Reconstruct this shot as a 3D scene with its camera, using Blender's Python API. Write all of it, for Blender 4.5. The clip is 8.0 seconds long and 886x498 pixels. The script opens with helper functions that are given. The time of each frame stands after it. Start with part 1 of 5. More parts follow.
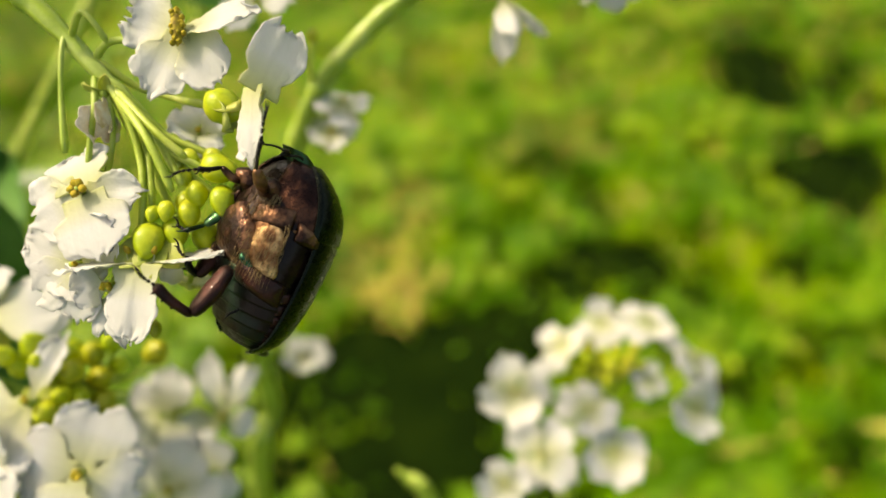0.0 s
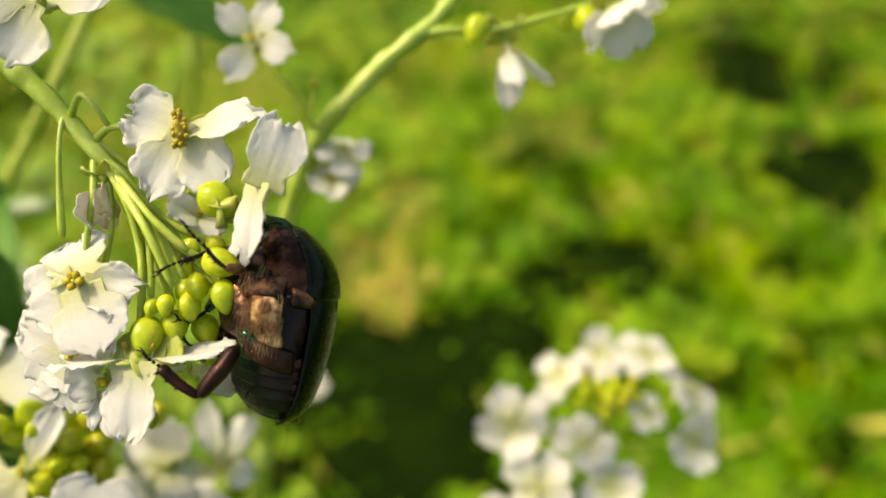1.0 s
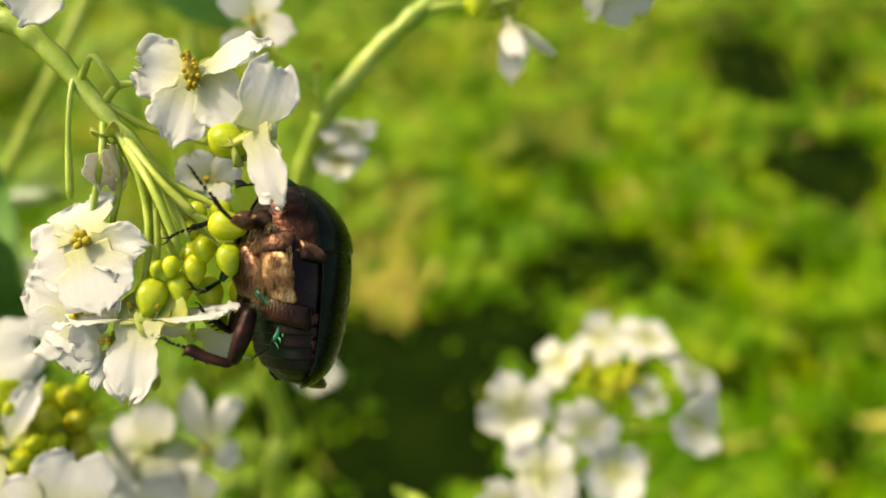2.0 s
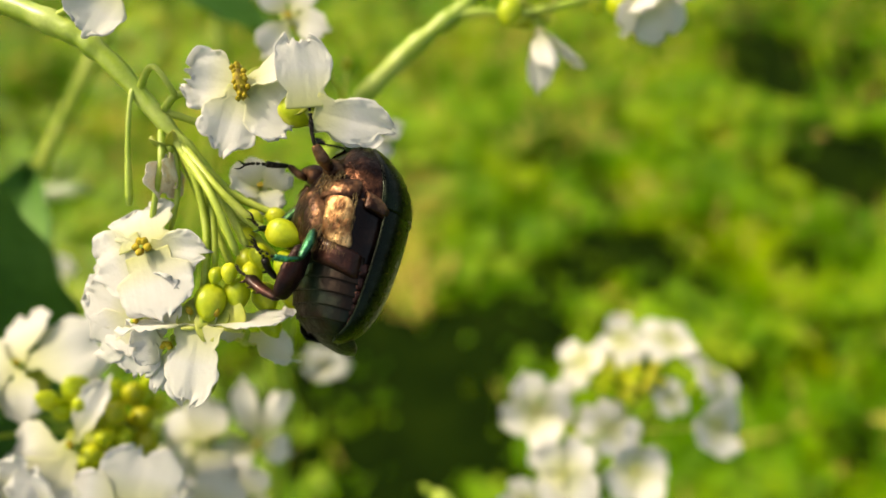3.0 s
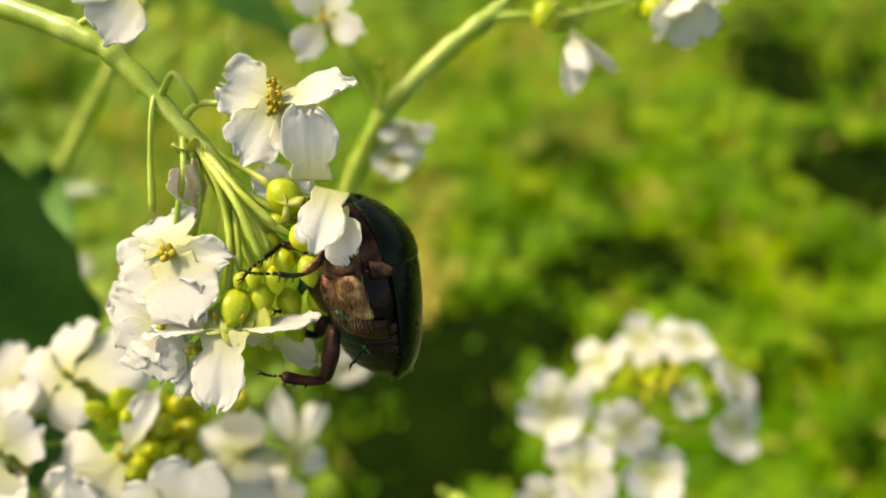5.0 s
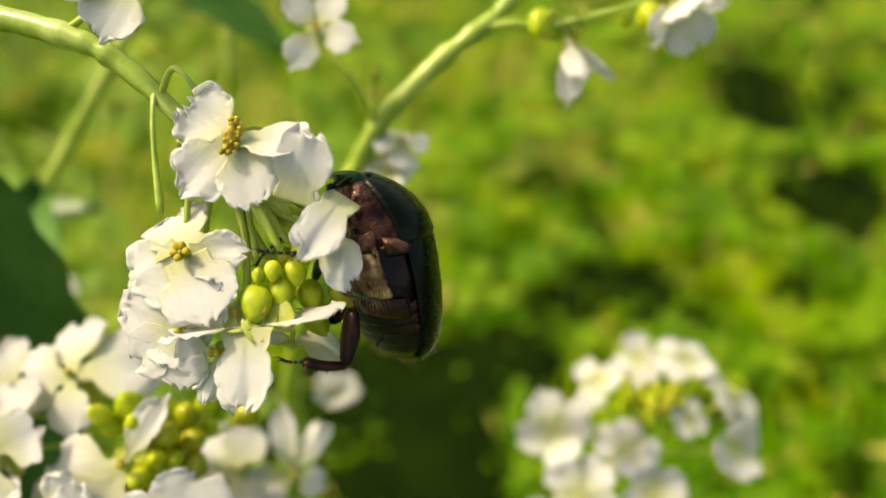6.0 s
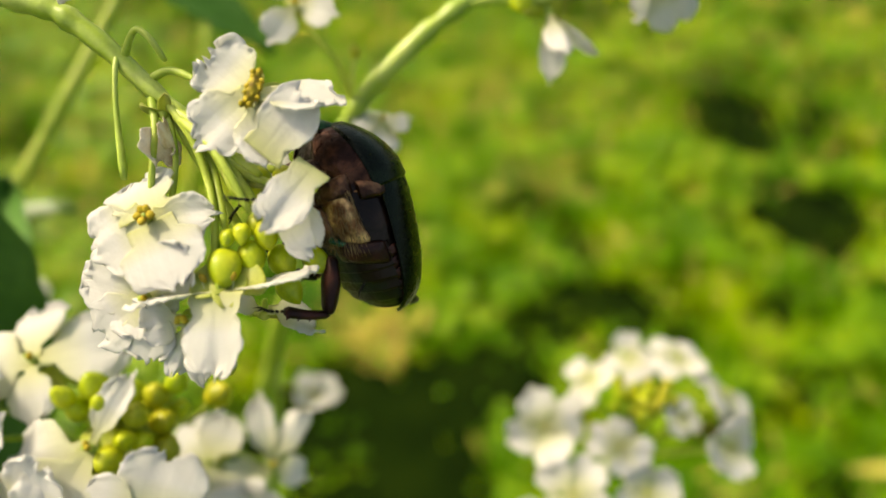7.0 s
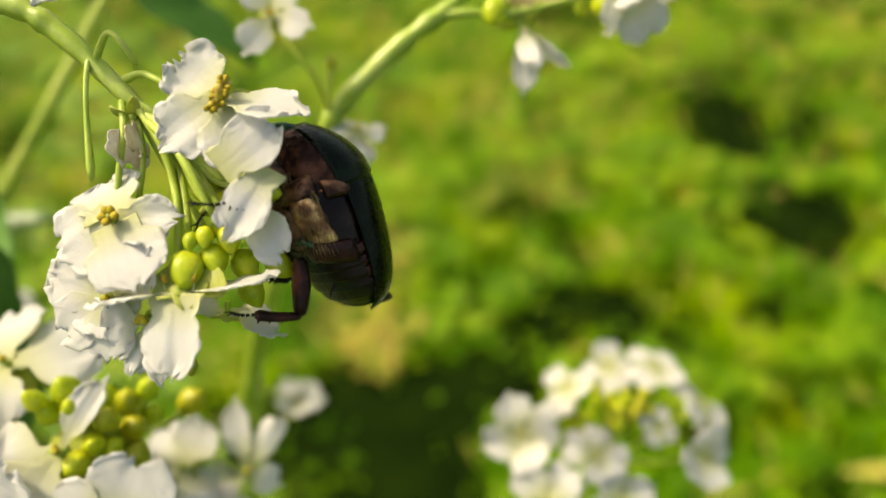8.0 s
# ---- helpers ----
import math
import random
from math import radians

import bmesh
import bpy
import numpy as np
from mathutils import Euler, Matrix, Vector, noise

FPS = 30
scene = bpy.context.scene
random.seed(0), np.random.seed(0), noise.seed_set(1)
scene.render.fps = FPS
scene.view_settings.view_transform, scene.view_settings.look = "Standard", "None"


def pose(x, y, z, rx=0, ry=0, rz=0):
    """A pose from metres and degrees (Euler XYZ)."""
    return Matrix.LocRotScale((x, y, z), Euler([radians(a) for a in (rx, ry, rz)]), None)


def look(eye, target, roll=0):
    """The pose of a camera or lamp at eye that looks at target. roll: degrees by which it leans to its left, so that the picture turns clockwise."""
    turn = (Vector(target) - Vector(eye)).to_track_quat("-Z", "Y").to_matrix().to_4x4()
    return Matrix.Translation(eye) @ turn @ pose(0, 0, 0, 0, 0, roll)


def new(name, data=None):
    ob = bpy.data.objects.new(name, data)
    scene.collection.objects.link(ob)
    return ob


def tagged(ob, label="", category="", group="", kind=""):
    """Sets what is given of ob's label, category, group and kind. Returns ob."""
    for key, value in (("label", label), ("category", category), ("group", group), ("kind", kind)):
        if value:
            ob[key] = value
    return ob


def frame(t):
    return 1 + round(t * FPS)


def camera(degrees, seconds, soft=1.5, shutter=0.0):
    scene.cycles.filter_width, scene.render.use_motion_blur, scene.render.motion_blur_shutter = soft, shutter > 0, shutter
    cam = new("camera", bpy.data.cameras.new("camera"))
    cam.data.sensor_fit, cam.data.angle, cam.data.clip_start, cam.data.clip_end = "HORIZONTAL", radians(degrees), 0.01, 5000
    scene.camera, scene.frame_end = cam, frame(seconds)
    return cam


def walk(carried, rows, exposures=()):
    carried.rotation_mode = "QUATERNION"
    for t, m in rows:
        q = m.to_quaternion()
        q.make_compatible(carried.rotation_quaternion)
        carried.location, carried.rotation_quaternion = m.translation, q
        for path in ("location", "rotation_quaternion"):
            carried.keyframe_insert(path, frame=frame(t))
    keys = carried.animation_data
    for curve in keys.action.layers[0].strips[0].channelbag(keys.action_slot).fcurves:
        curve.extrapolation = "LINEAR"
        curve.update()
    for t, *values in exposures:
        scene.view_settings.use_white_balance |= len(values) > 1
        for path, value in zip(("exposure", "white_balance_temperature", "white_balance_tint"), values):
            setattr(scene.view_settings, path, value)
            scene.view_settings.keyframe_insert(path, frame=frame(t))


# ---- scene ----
H = 0.62                                     # height of the eye over the turf
BASE = pose(0, 0, H, 36, 0, 0)               # working axes: x right, y up the slope of view, z towards the viewer
TURN3 = BASE.to_3x3()


def spot(x, y, away):
    """World place of a point given in millimetres in the working axes."""
    return BASE @ (Vector((x, y, -away)) / 1000)


def aim(x, y, z):
    """World direction of a direction of the working axes."""
    return (TURN3 @ Vector((x, y, z))).normalized()


# camera: a hand-held close-up, 75 mm from the flower head; rows in millimetres and degrees
cam = camera(62.0, 8.0, soft=1.6)
cam.data.dof.use_dof = True
cam.data.dof.focus_distance = 0.0730
cam.data.dof.aperture_fstop = 11.2
CAM_ROWS = [
    (0, 7.19, -8.23, 0.61, 1.66, -0.50, -0.29),
    (0.2, 9.08, -7.82, 0.10, 1.55, -0.52, -0.33),
    (0.5, 7.82, -0.30, -1.04, 0.96, -0.75, -0.39),
    (0.7, 8.49, -4.06, 0.05, 1.20, -0.82, -0.40),
    (1, 5.45, 0.16, -0.88, 0.96, -1.21, -0.55),
    (1.2, 8.14, -5.16, 0.62, 1.11, -1.09, -0.49),
    (1.5, 9.05, -5.97, 0.97, 1.01, -1.10, -0.69),
    (1.7, 8.19, -4.76, -0.16, 1.11, -1.16, -0.69),
    (2.8, 3.78, -0.76, 0.64, 0.64, -0.16, -0.75),
    (3, 3.24, -1.20, 0.60, 0.34, -0.08, -0.22),
    (3.2, -0.30, 4.96, 1.19, -0.22, -0.17, -0.02),
    (3.5, -0.00, 0.00, 0.00, 0.00, -0.00, 0.01),
    (3.7, 1.72, -0.03, 2.60, -0.18, 0.20, 0.17),
    (4, 0.87, 0.81, 2.06, -0.26, 0.28, -0.09),
    (4.2, 1.05, 1.08, 2.92, -0.28, 0.33, 0.13),
    (5.3, -1.65, -5.11, -2.67, 1.40, 0.03, 0.40),
    (5.5, -5.36, -10.78, -2.45, 1.91, -0.28, 0.50),
    (5.7, -7.01, -7.43, -1.14, 2.30, -0.71, 0.23),
    (6, -2.99, -4.30, -1.98, 2.94, -1.09, -0.04),
    (6.2, 0.11, -5.80, -2.87, 3.24, -1.35, -0.18),
    (6.5, -2.62, -4.03, -4.50, 3.44, -2.17, -0.41),
    (6.7, -1.19, -4.57, -6.26, 3.94, -2.24, -0.32),
    (7, -3.06, -10.09, -4.88, 5.02, -2.47, -0.28),
    (7.2, -4.75, -10.58, -5.89, 5.06, -2.59, -0.27),
    (7.5, -6.14, -11.30, -4.20, 5.22, -2.64, -0.44),
    (7.7, -8.74, -15.49, -3.23, 5.62, -2.93, -0.57),
    (8, 0.03, -9.78, -3.59, 5.44, -2.75, -0.73),
]
walk(cam, [(t, BASE @ pose(x / 1000, y / 1000, z / 1000, rx, ry, rz)) for t, x, y, z, rx, ry, rz in CAM_ROWS],
     exposures=[(0, 1.0, 8000, 5), (8, 1.0, 8000, 5)])

# ---- light: clear day, sun high over the viewer's left shoulder ----
SUN_TO = aim(-0.62, 0.68, 0.39)
world = bpy.data.worlds.new("sky")
scene.world = world
world.use_nodes = True
wn = world.node_tree.nodes
sky = wn.new("ShaderNodeTexSky")
sky.sky_type, sky.sun_disc = "NISHITA", False
sky.dust_density, sky.ozone_density = 5.0, 0.3
sky.sun_elevation = math.asin(SUN_TO.z)
sky.sun_rotation = math.atan2(SUN_TO.x, SUN_TO.y)
world.node_tree.links.new(sky.outputs[0], wn["Background"].inputs[0])
wn["Background"].inputs[1].default_value = 0.15
sun = new("sun", bpy.data.lights.new("sun", "SUN"))
sun.data.energy, sun.data.angle, sun.data.color = 2.1, radians(0.53), (1.0, 0.93, 0.82)
sun.matrix_world = look((0, 0, 3), Vector((0, 0, 3)) - SUN_TO)


# ---- materials ----
def shader(name):
    m = bpy.data.materials.new(name)
    m.use_nodes = True
    nt = m.node_tree
    return m, nt.nodes, nt.links, nt.nodes["Principled BSDF"]


def noise_tex(nodes, links, scale, detail=4.0, rough=0.55, coord="Object"):
    tc = nodes.new("ShaderNodeTexCoord")
    n = nodes.new("ShaderNodeTexNoise")
    n.inputs["Scale"].default_value, n.inputs["Detail"].default_value = scale, detail
    n.inputs["Roughness"].default_value = rough
    links.new(tc.outputs[coord], n.inputs["Vector"])
    return n


def ramp(nodes, links, source, *stops):
    r = nodes.new("ShaderNodeValToRGB")
    while len(r.color_ramp.elements) < len(stops):
        r.color_ramp.elements.new(0.5)
    for e, (p, c) in zip(r.color_ramp.elements, stops):
        e.position, e.color = p, (*c, 1)
    links.new(source, r.inputs[0])
    return r


def blend(nodes, links, a, b, fac, mode="MIX"):
    m = nodes.new("ShaderNodeMix")
    m.data_type, m.blend_type = "RGBA", mode
    if isinstance(fac, float):
        m.inputs[0].default_value = fac
    else:
        links.new(fac, m.inputs[0])
    links.new(a, m.inputs[6])
    links.new(b, m.inputs[7])
    return m.outputs[2]


def bumps(nodes, links, p, height, strength, distance):
    b = nodes.new("ShaderNodeBump")
    b.inputs["Strength"].default_value, b.inputs["Distance"].default_value = strength, distance
    links.new(height, b.inputs["Height"])
    links.new(b.outputs[0], p.inputs["Normal"])
    return b


def leafy(name, lo, mid, hi, scale, rough=0.45, through_share=0.35, per="object", bump=0.3, dist=0.0001, gloss=0.4):
    """Thin or juicy plant tissue: mottled colour at two scales, some light passing through."""
    m, n, l, p = shader(name)
    big = noise_tex(n, l, scale)
    small = noise_tex(n, l, scale * 9, 3)
    c = ramp(n, l, big.outputs[0], (0.28, lo), (0.5, mid), (0.72, hi))
    s = ramp(n, l, small.outputs[0], (0.3, (0.72, 0.74, 0.70)), (0.7, (1.0, 1.0, 1.0)))
    col = blend(n, l, c.outputs[0], s.outputs[0], 0.6, "MULTIPLY")
    if per == "object":
        r = n.new("ShaderNodeObjectInfo").outputs["Random"]
    else:
        r = n.new("ShaderNodeNewGeometry").outputs["Random Per Island"]
    v = ramp(n, l, r, (0.0, (0.72, 0.78, 0.70)), (0.5, (1, 1, 1)), (1.0, (1.0, 0.93, 0.8)))
    col = blend(n, l, col, v.outputs[0], 0.75, "MULTIPLY")
    l.new(col, p.inputs["Base Color"])
    p.inputs["Roughness"].default_value = rough
    p.inputs["Specular IOR Level"].default_value = gloss
    b = bumps(n, l, p, small.outputs[0], bump, dist)
    t = n.new("ShaderNodeBsdfTranslucent")
    l.new(col, t.inputs[0])
    l.new(b.outputs[0], t.inputs["Normal"])
    mix = n.new("ShaderNodeMixShader")
    mix.inputs[0].default_value = through_share
    l.new(p.outputs[0], mix.inputs[1])
    l.new(t.outputs[0], mix.inputs[2])
    l.new(mix.outputs[0], n["Material Output"].inputs[0])
    return m


def petal_material():
    m, n, l, p = shader("petal_white")
    tc = n.new("ShaderNodeTexCoord")
    mp = n.new("ShaderNodeMapping")
    mp.inputs["Scale"].default_value = (120, 1500, 300)
    l.new(tc.outputs["Object"], mp.inputs["Vector"])
    veins = n.new("ShaderNodeTexNoise")
    veins.inputs["Scale"].default_value, veins.inputs["Detail"].default_value = 1.0, 3
    l.new(mp.outputs[0], veins.inputs["Vector"])
    broad = noise_tex(n, l, 350, 3)
    # greenish-yellow claw at the base of each petal, white blade
    sx = n.new("ShaderNodeSeparateXYZ")
    l.new(tc.outputs["Object"], sx.inputs[0])
    claw = ramp(n, l, sx.outputs[0], (0.0, (0.62, 0.64, 0.30)), (0.0009, (0.735, 0.735, 0.71)))
    v = ramp(n, l, veins.outputs[0], (0.3, (0.95, 0.95, 0.94)), (0.65, (1, 1, 1)))
    b = ramp(n, l, broad.outputs[0], (0.3, (0.95, 0.945, 0.93)), (0.7, (1, 1, 1)))
    col = blend(n, l, claw.outputs[0], v.outputs[0], 0.8, "MULTIPLY")
    col = blend(n, l, col, b.outputs[0], 0.8, "MULTIPLY")
    l.new(col, p.inputs["Base Color"])
    p.inputs["Roughness"].default_value = 0.55
    p.inputs["Specular IOR Level"].default_value = 0.3
    crease = noise_tex(n, l, 1400, 2)
    pair_ = n.new("ShaderNodeMath")
    l.new(veins.outputs[0], pair_.inputs[0])
    l.new(crease.outputs[0], pair_.inputs[1])
    add = n.new("ShaderNodeMath")
    l.new(pair_.outputs[0], add.inputs[0])
    l.new(broad.outputs[0], add.inputs[1])
    bm_ = bumps(n, l, p, add.outputs[0], 0.42, 0.00011)
    t = n.new("ShaderNodeBsdfTranslucent")
    l.new(col, t.inputs[0])
    l.new(bm_.outputs[0], t.inputs["Normal"])
    mix = n.new("ShaderNodeMixShader")
    mix.inputs[0].default_value = 0.54
    l.new(p.outputs[0], mix.inputs[1])
    l.new(t.outputs[0], mix.inputs[2])
    l.new(mix.outputs[0], n["Material Output"].inputs[0])
    return m


def shell_material(name, dark, mid, glow, rough, metal, scale, coat=0.5, rugged=0.0):
    """Chitin: metallic sheen that shifts in patches, fine pits and dust."""
    m, n, l, p = shader(name)
    big = noise_tex(n, l, scale, 3)
    pits = noise_tex(n, l, scale * 14, 2)
    c = ramp(n, l, big.outputs[0], (0.3, dark), (0.5, mid), (0.72, glow))
    col = c.outputs[0]
    l.new(col, p.inputs["Base Color"])
    p.inputs["Metallic"].default_value = metal
    r = ramp(n, l, pits.outputs[0], (0.3, (rough,) * 3), (0.75, (min(1, rough + 0.22),) * 3))
    l.new(r.outputs[0], p.inputs["Roughness"])
    p.inputs["Specular IOR Level"].default_value = 0.22
    p.inputs["Coat Weight"].default_value, p.inputs["Coat Roughness"].default_value = 0.6 * coat, 0.12
    height = pits.outputs[0]
    if rugged:
        # wrinkles between the pits, which catch the sun one by one
        wrinkle = noise_tex(n, l, scale * 3.2, 2)
        add = n.new("ShaderNodeMath")
        add.operation = "MULTIPLY_ADD"
        l.new(wrinkle.outputs[0], add.inputs[0])
        add.inputs[1].default_value = rugged
        l.new(pits.outputs[0], add.inputs[2])
        height = add.outputs[0]
    bumps(n, l, p, height, 0.35, 0.00012)
    return m


PETAL = petal_material()
STEM = leafy("stem_green", (0.24, 0.36, 0.035), (0.38, 0.50, 0.06), (0.55, 0.63, 0.16), 220, 0.36, 0.15, gloss=0.5)
PEDICEL = leafy("pedicel_green", (0.30, 0.42, 0.04), (0.42, 0.53, 0.07), (0.54, 0.61, 0.15), 300, 0.42, 0.2)
BUD = leafy("bud_green", (0.36, 0.49, 0.02), (0.54, 0.62, 0.025), (0.68, 0.70, 0.05), 260, 0.34, 0.32)
BUD_YELLOW = leafy("bud_yellow", (0.30, 0.35, 0.02), (0.45, 0.45, 0.02), (0.62, 0.57, 0.03), 260, 0.4, 0.25)
SEPAL = leafy("sepal_green", (0.40, 0.48, 0.06), (0.52, 0.56, 0.10), (0.62, 0.64, 0.22), 260, 0.45, 0.4)
ANTHER = leafy("anther_yellow", (0.22, 0.11, 0.01), (0.52, 0.40, 0.015), (0.70, 0.60, 0.04), 900, 0.7, 0.1)
STAMEN_YELLOW = leafy("stamen_column", (0.10, 0.05, 0.008), (0.34, 0.27, 0.015), (0.62, 0.54, 0.04), 1100, 0.7, 0.1)
FILAMENT = leafy("filament_pale", (0.55, 0.60, 0.20), (0.66, 0.68, 0.32), (0.75, 0.75, 0.5), 500, 0.5, 0.3)
WILTED = leafy("wilted_petal", (0.58, 0.42, 0.16), (0.76, 0.70, 0.58), (0.80, 0.78, 0.72), 420, 0.7, 0.35)
LEAF_PALE = leafy("leaf_pale", (0.10, 0.20, 0.05), (0.16, 0.27, 0.08), (0.22, 0.33, 0.12), 120, 0.35, 0.3)
LEAF = leafy("leaf_dark", (0.035, 0.11, 0.014), (0.055, 0.155, 0.022), (0.090, 0.21, 0.032), 60, 0.55, 0.15, gloss=0.12)
GRASS = leafy("grass_blade", (0.042, 0.15, 0.003), (0.165, 0.375, 0.004), (0.46, 0.60, 0.008), 10.0, 0.48, 0.45, "island", 0.1, gloss=0.18)
CLOVER = leafy("clover_leaf", (0.07, 0.19, 0.005), (0.22, 0.41, 0.008), (0.46, 0.57, 0.03), 17.0, 0.42, 0.45, "island", 0.1, gloss=0.28)
STRAW = leafy("dry_grass", (0.56, 0.47, 0.09), (0.72, 0.60, 0.13), (0.82, 0.70, 0.2), 9.0, 0.7, 0.3, "island", 0.1, gloss=0.1)
# ground under the turf: shadow on grass painted in as a near-black green
SHADED_GROUND = leafy("shaded_ground", (0.0032, 0.0078, 0.001), (0.006, 0.0145, 0.0013), (0.012, 0.023, 0.002), 14, 0.95, 0.0, "object", 0.8, 0.01, gloss=0.02)
ELYTRA = shell_material("elytra_dark_green", (0.002, 0.003, 0.0015), (0.004, 0.007, 0.003), (0.010, 0.020, 0.008), 0.20, 0.75, 160, 0.10)
SHIELD = shell_material("shield_green_black", (0.002, 0.003, 0.0015), (0.004, 0.007, 0.003), (0.010, 0.020, 0.008), 0.20, 0.75, 160, 0.12)
BELLY = shell_material("belly_copper", (0.007, 0.0035, 0.0025), (0.034, 0.014, 0.008), (0.26, 0.125, 0.060), 0.26, 0.7, 420, 0.12, rugged=6.0)
BODY = shell_material("body_copper", (0.006, 0.003, 0.002), (0.012, 0.0055, 0.0038), (0.04, 0.018, 0.010), 0.26, 0.75, 300, 0.3, rugged=5.0)
BREAST = shell_material("breast_golden", (0.04, 0.015, 0.007), (0.20, 0.09, 0.034), (0.90, 0.60, 0.27), 0.26, 0.6, 620, 0.1, rugged=5.0)
FLANK_RED = shell_material("flank_red_brown", (0.010, 0.004, 0.003), (0.026, 0.009, 0.006), (0.06, 0.02, 0.013), 0.35, 0.5, 500, 0.2, rugged=5.0)
UNDER = shell_material("shield_underside", (0.007, 0.003, 0.0022), (0.022, 0.0085, 0.006), (0.11, 0.045, 0.024), 0.24, 0.8, 420, 0.05, rugged=5.0)
DEAD_LEAF = leafy("dead_leaf", (0.34, 0.18, 0.12), (0.50, 0.30, 0.22), (0.62, 0.42, 0.32), 25, 0.7, 0.2)
STERNITE = shell_material("sternite_bronze", (0.015, 0.007, 0.0045), (0.018, 0.012, 0.008), (0.014, 0.036, 0.022), 0.36, 0.7, 170, 0.1, rugged=4.0)
LEG_RED = shell_material("leg_purple_copper", (0.009, 0.004, 0.003), (0.020, 0.007, 0.005), (0.06, 0.018, 0.013), 0.40, 0.6, 420, 0.15, rugged=3.0)
LEG_GREEN = shell_material("leg_green", (0.010, 0.035, 0.018), (0.02, 0.11, 0.05), (0.08, 0.38, 0.18), 0.22, 0.85, 600, 0.5)
LEG_GREEN_DARK = shell_material("head_green_black", (0.004, 0.010, 0.004), (0.010, 0.030, 0.010), (0.03, 0.10, 0.03), 0.25, 0.8, 400, 0.3)
BLACK = shell_material("chitin_black", (0.004, 0.0035, 0.003), (0.009, 0.007, 0.006), (0.02, 0.015, 0.01), 0.40, 0.3, 500, 0.1)
EYE_M = shell_material("eye_dark", (0.004, 0.004, 0.004), (0.008, 0.007, 0.006), (0.014, 0.012, 0.01), 0.1, 0.0, 500, 0.9)
HAIR = leafy("hair_straw", (0.22, 0.13, 0.05), (0.32, 0.20, 0.08), (0.44, 0.30, 0.13), 900, 0.6, 0.2)


# ---- mesh helpers ----
def mesh_of(name, verts, faces, material):
    me = bpy.data.meshes.new(name)
    me.from_pydata([tuple(v) for v in verts], [], faces)
    me.polygons.foreach_set("use_smooth", [True] * len(me.polygons))
    me.materials.append(material)
    me.update()
    return me


def part(name, me, parent, m=None, label=""):
    ob = new(name, me)
    ob.parent = parent
    if m is not None:
        ob.matrix_local = m
    return tagged(ob, label)


def smooth_path(points, steps):
    """Catmull-Rom line through the points."""
    p = [Vector(q) for q in points]
    p = [p[0] * 2 - p[1], *p, p[-1] * 2 - p[-2]]
    out = []
    for i in range(1, len(p) - 2):
        for k in range(steps):
            t = k / steps
            out.append(0.5 * (2 * p[i] + (p[i + 1] - p[i - 1]) * t + (2 * p[i - 1] - 5 * p[i] + 4 * p[i + 1] - p[i + 2]) * t * t
                              + (3 * p[i] - p[i - 1] - 3 * p[i + 1] + p[i + 2]) * t ** 3))
    out.append(p[-2])
    return out


def tube_data(points, radii, steps=6, sides=10, flat=1.0, ridges=0.0, knots=0.0, side=None, seed=0):
    """A round stalk along a smooth line; radii in mm at the given points. Capped and slightly uneven."""
    path = smooth_path(points, steps)
    n = len(path)
    verts, faces = [], []
    up = Vector(side) if side is not None else Vector((0.13, 0.2, 0.97))
    for i, c in enumerate(path):
        d = (path[min(i + 1, n - 1)] - path[max(i - 1, 0)]).normalized()
        u = (up - d * up.dot(d))
        u = u.normalized() if u.length > 1e-4 else d.orthogonal().normalized()
        w = d.cross(u)
        up = u
        f = i / (n - 1) * (len(radii) - 1)
        k = min(int(f), len(radii) - 2)
        r = (radii[k] + (radii[k + 1] - radii[k]) * (f - k)) / 1000
        r *= 1 + knots * noise.noise(Vector((i * 0.37, seed * 3.1, 0)))
        if i in (0, n - 1):
            r *= 0.6
        for s in range(sides):
            a = 2 * math.pi * s / sides
            rr = r * (1 + ridges * (1 if s % 2 else -1))
            verts.append(c + (u * math.cos(a) * flat + w * math.sin(a)) * rr)
    for i in range(n - 1):
        for s in range(sides):
            a, b = i * sides + s, i * sides + (s + 1) % sides
            faces.append((a, b, b + sides, a + sides))
    faces.append(tuple(reversed(range(sides))))
    faces.append(tuple(range((n - 1) * sides, n * sides)))
    return verts, faces


def tube(name, points, radii, material, **kw):
    return mesh_of(name, *tube_data(points, radii, **kw), material)


def merge(*datas):
    verts, faces = [], []
    for v, f in datas:
        k = len(verts)
        verts += list(v)
        faces += [tuple(i + k for i in q) for q in f]
    return verts, faces


def egg_data(centre, axis, length, width, rings=8, sides=12, power=0.8, grooves=0.0):
    """A closed egg along an axis, fuller towards its base; mm."""
    z = Vector(axis).normalized()
    x = z.orthogonal().normalized()
    y = z.cross(x)
    c = Vector(centre)
    verts, faces = [c - z * length / 2000], []
    for i in range(1, rings):
        t = i / rings
        r = width / 2000 * math.sin(math.pi * t ** power) ** 0.75
        for s in range(sides):
            a = 2 * math.pi * s / sides
            g = 1 - grooves * (0.5 + 0.5 * math.cos(4 * a))
            verts.append(c + z * (t - 0.5) * length / 1000 + (x * math.cos(a) + y * math.sin(a)) * r * g)
    verts.append(c + z * length / 2000)
    for s in range(sides):
        faces.append((0, 1 + (s + 1) % sides, 1 + s))
        last = len(verts) - 1
        faces.append((last, last - sides + s, last - sides + (s + 1) % sides))
    for i in range(rings - 2):
        for s in range(sides):
            a, b = 1 + i * sides + s, 1 + i * sides + (s + 1) % sides
            faces.append((a, b, b + sides, a + sides))
    return verts, faces


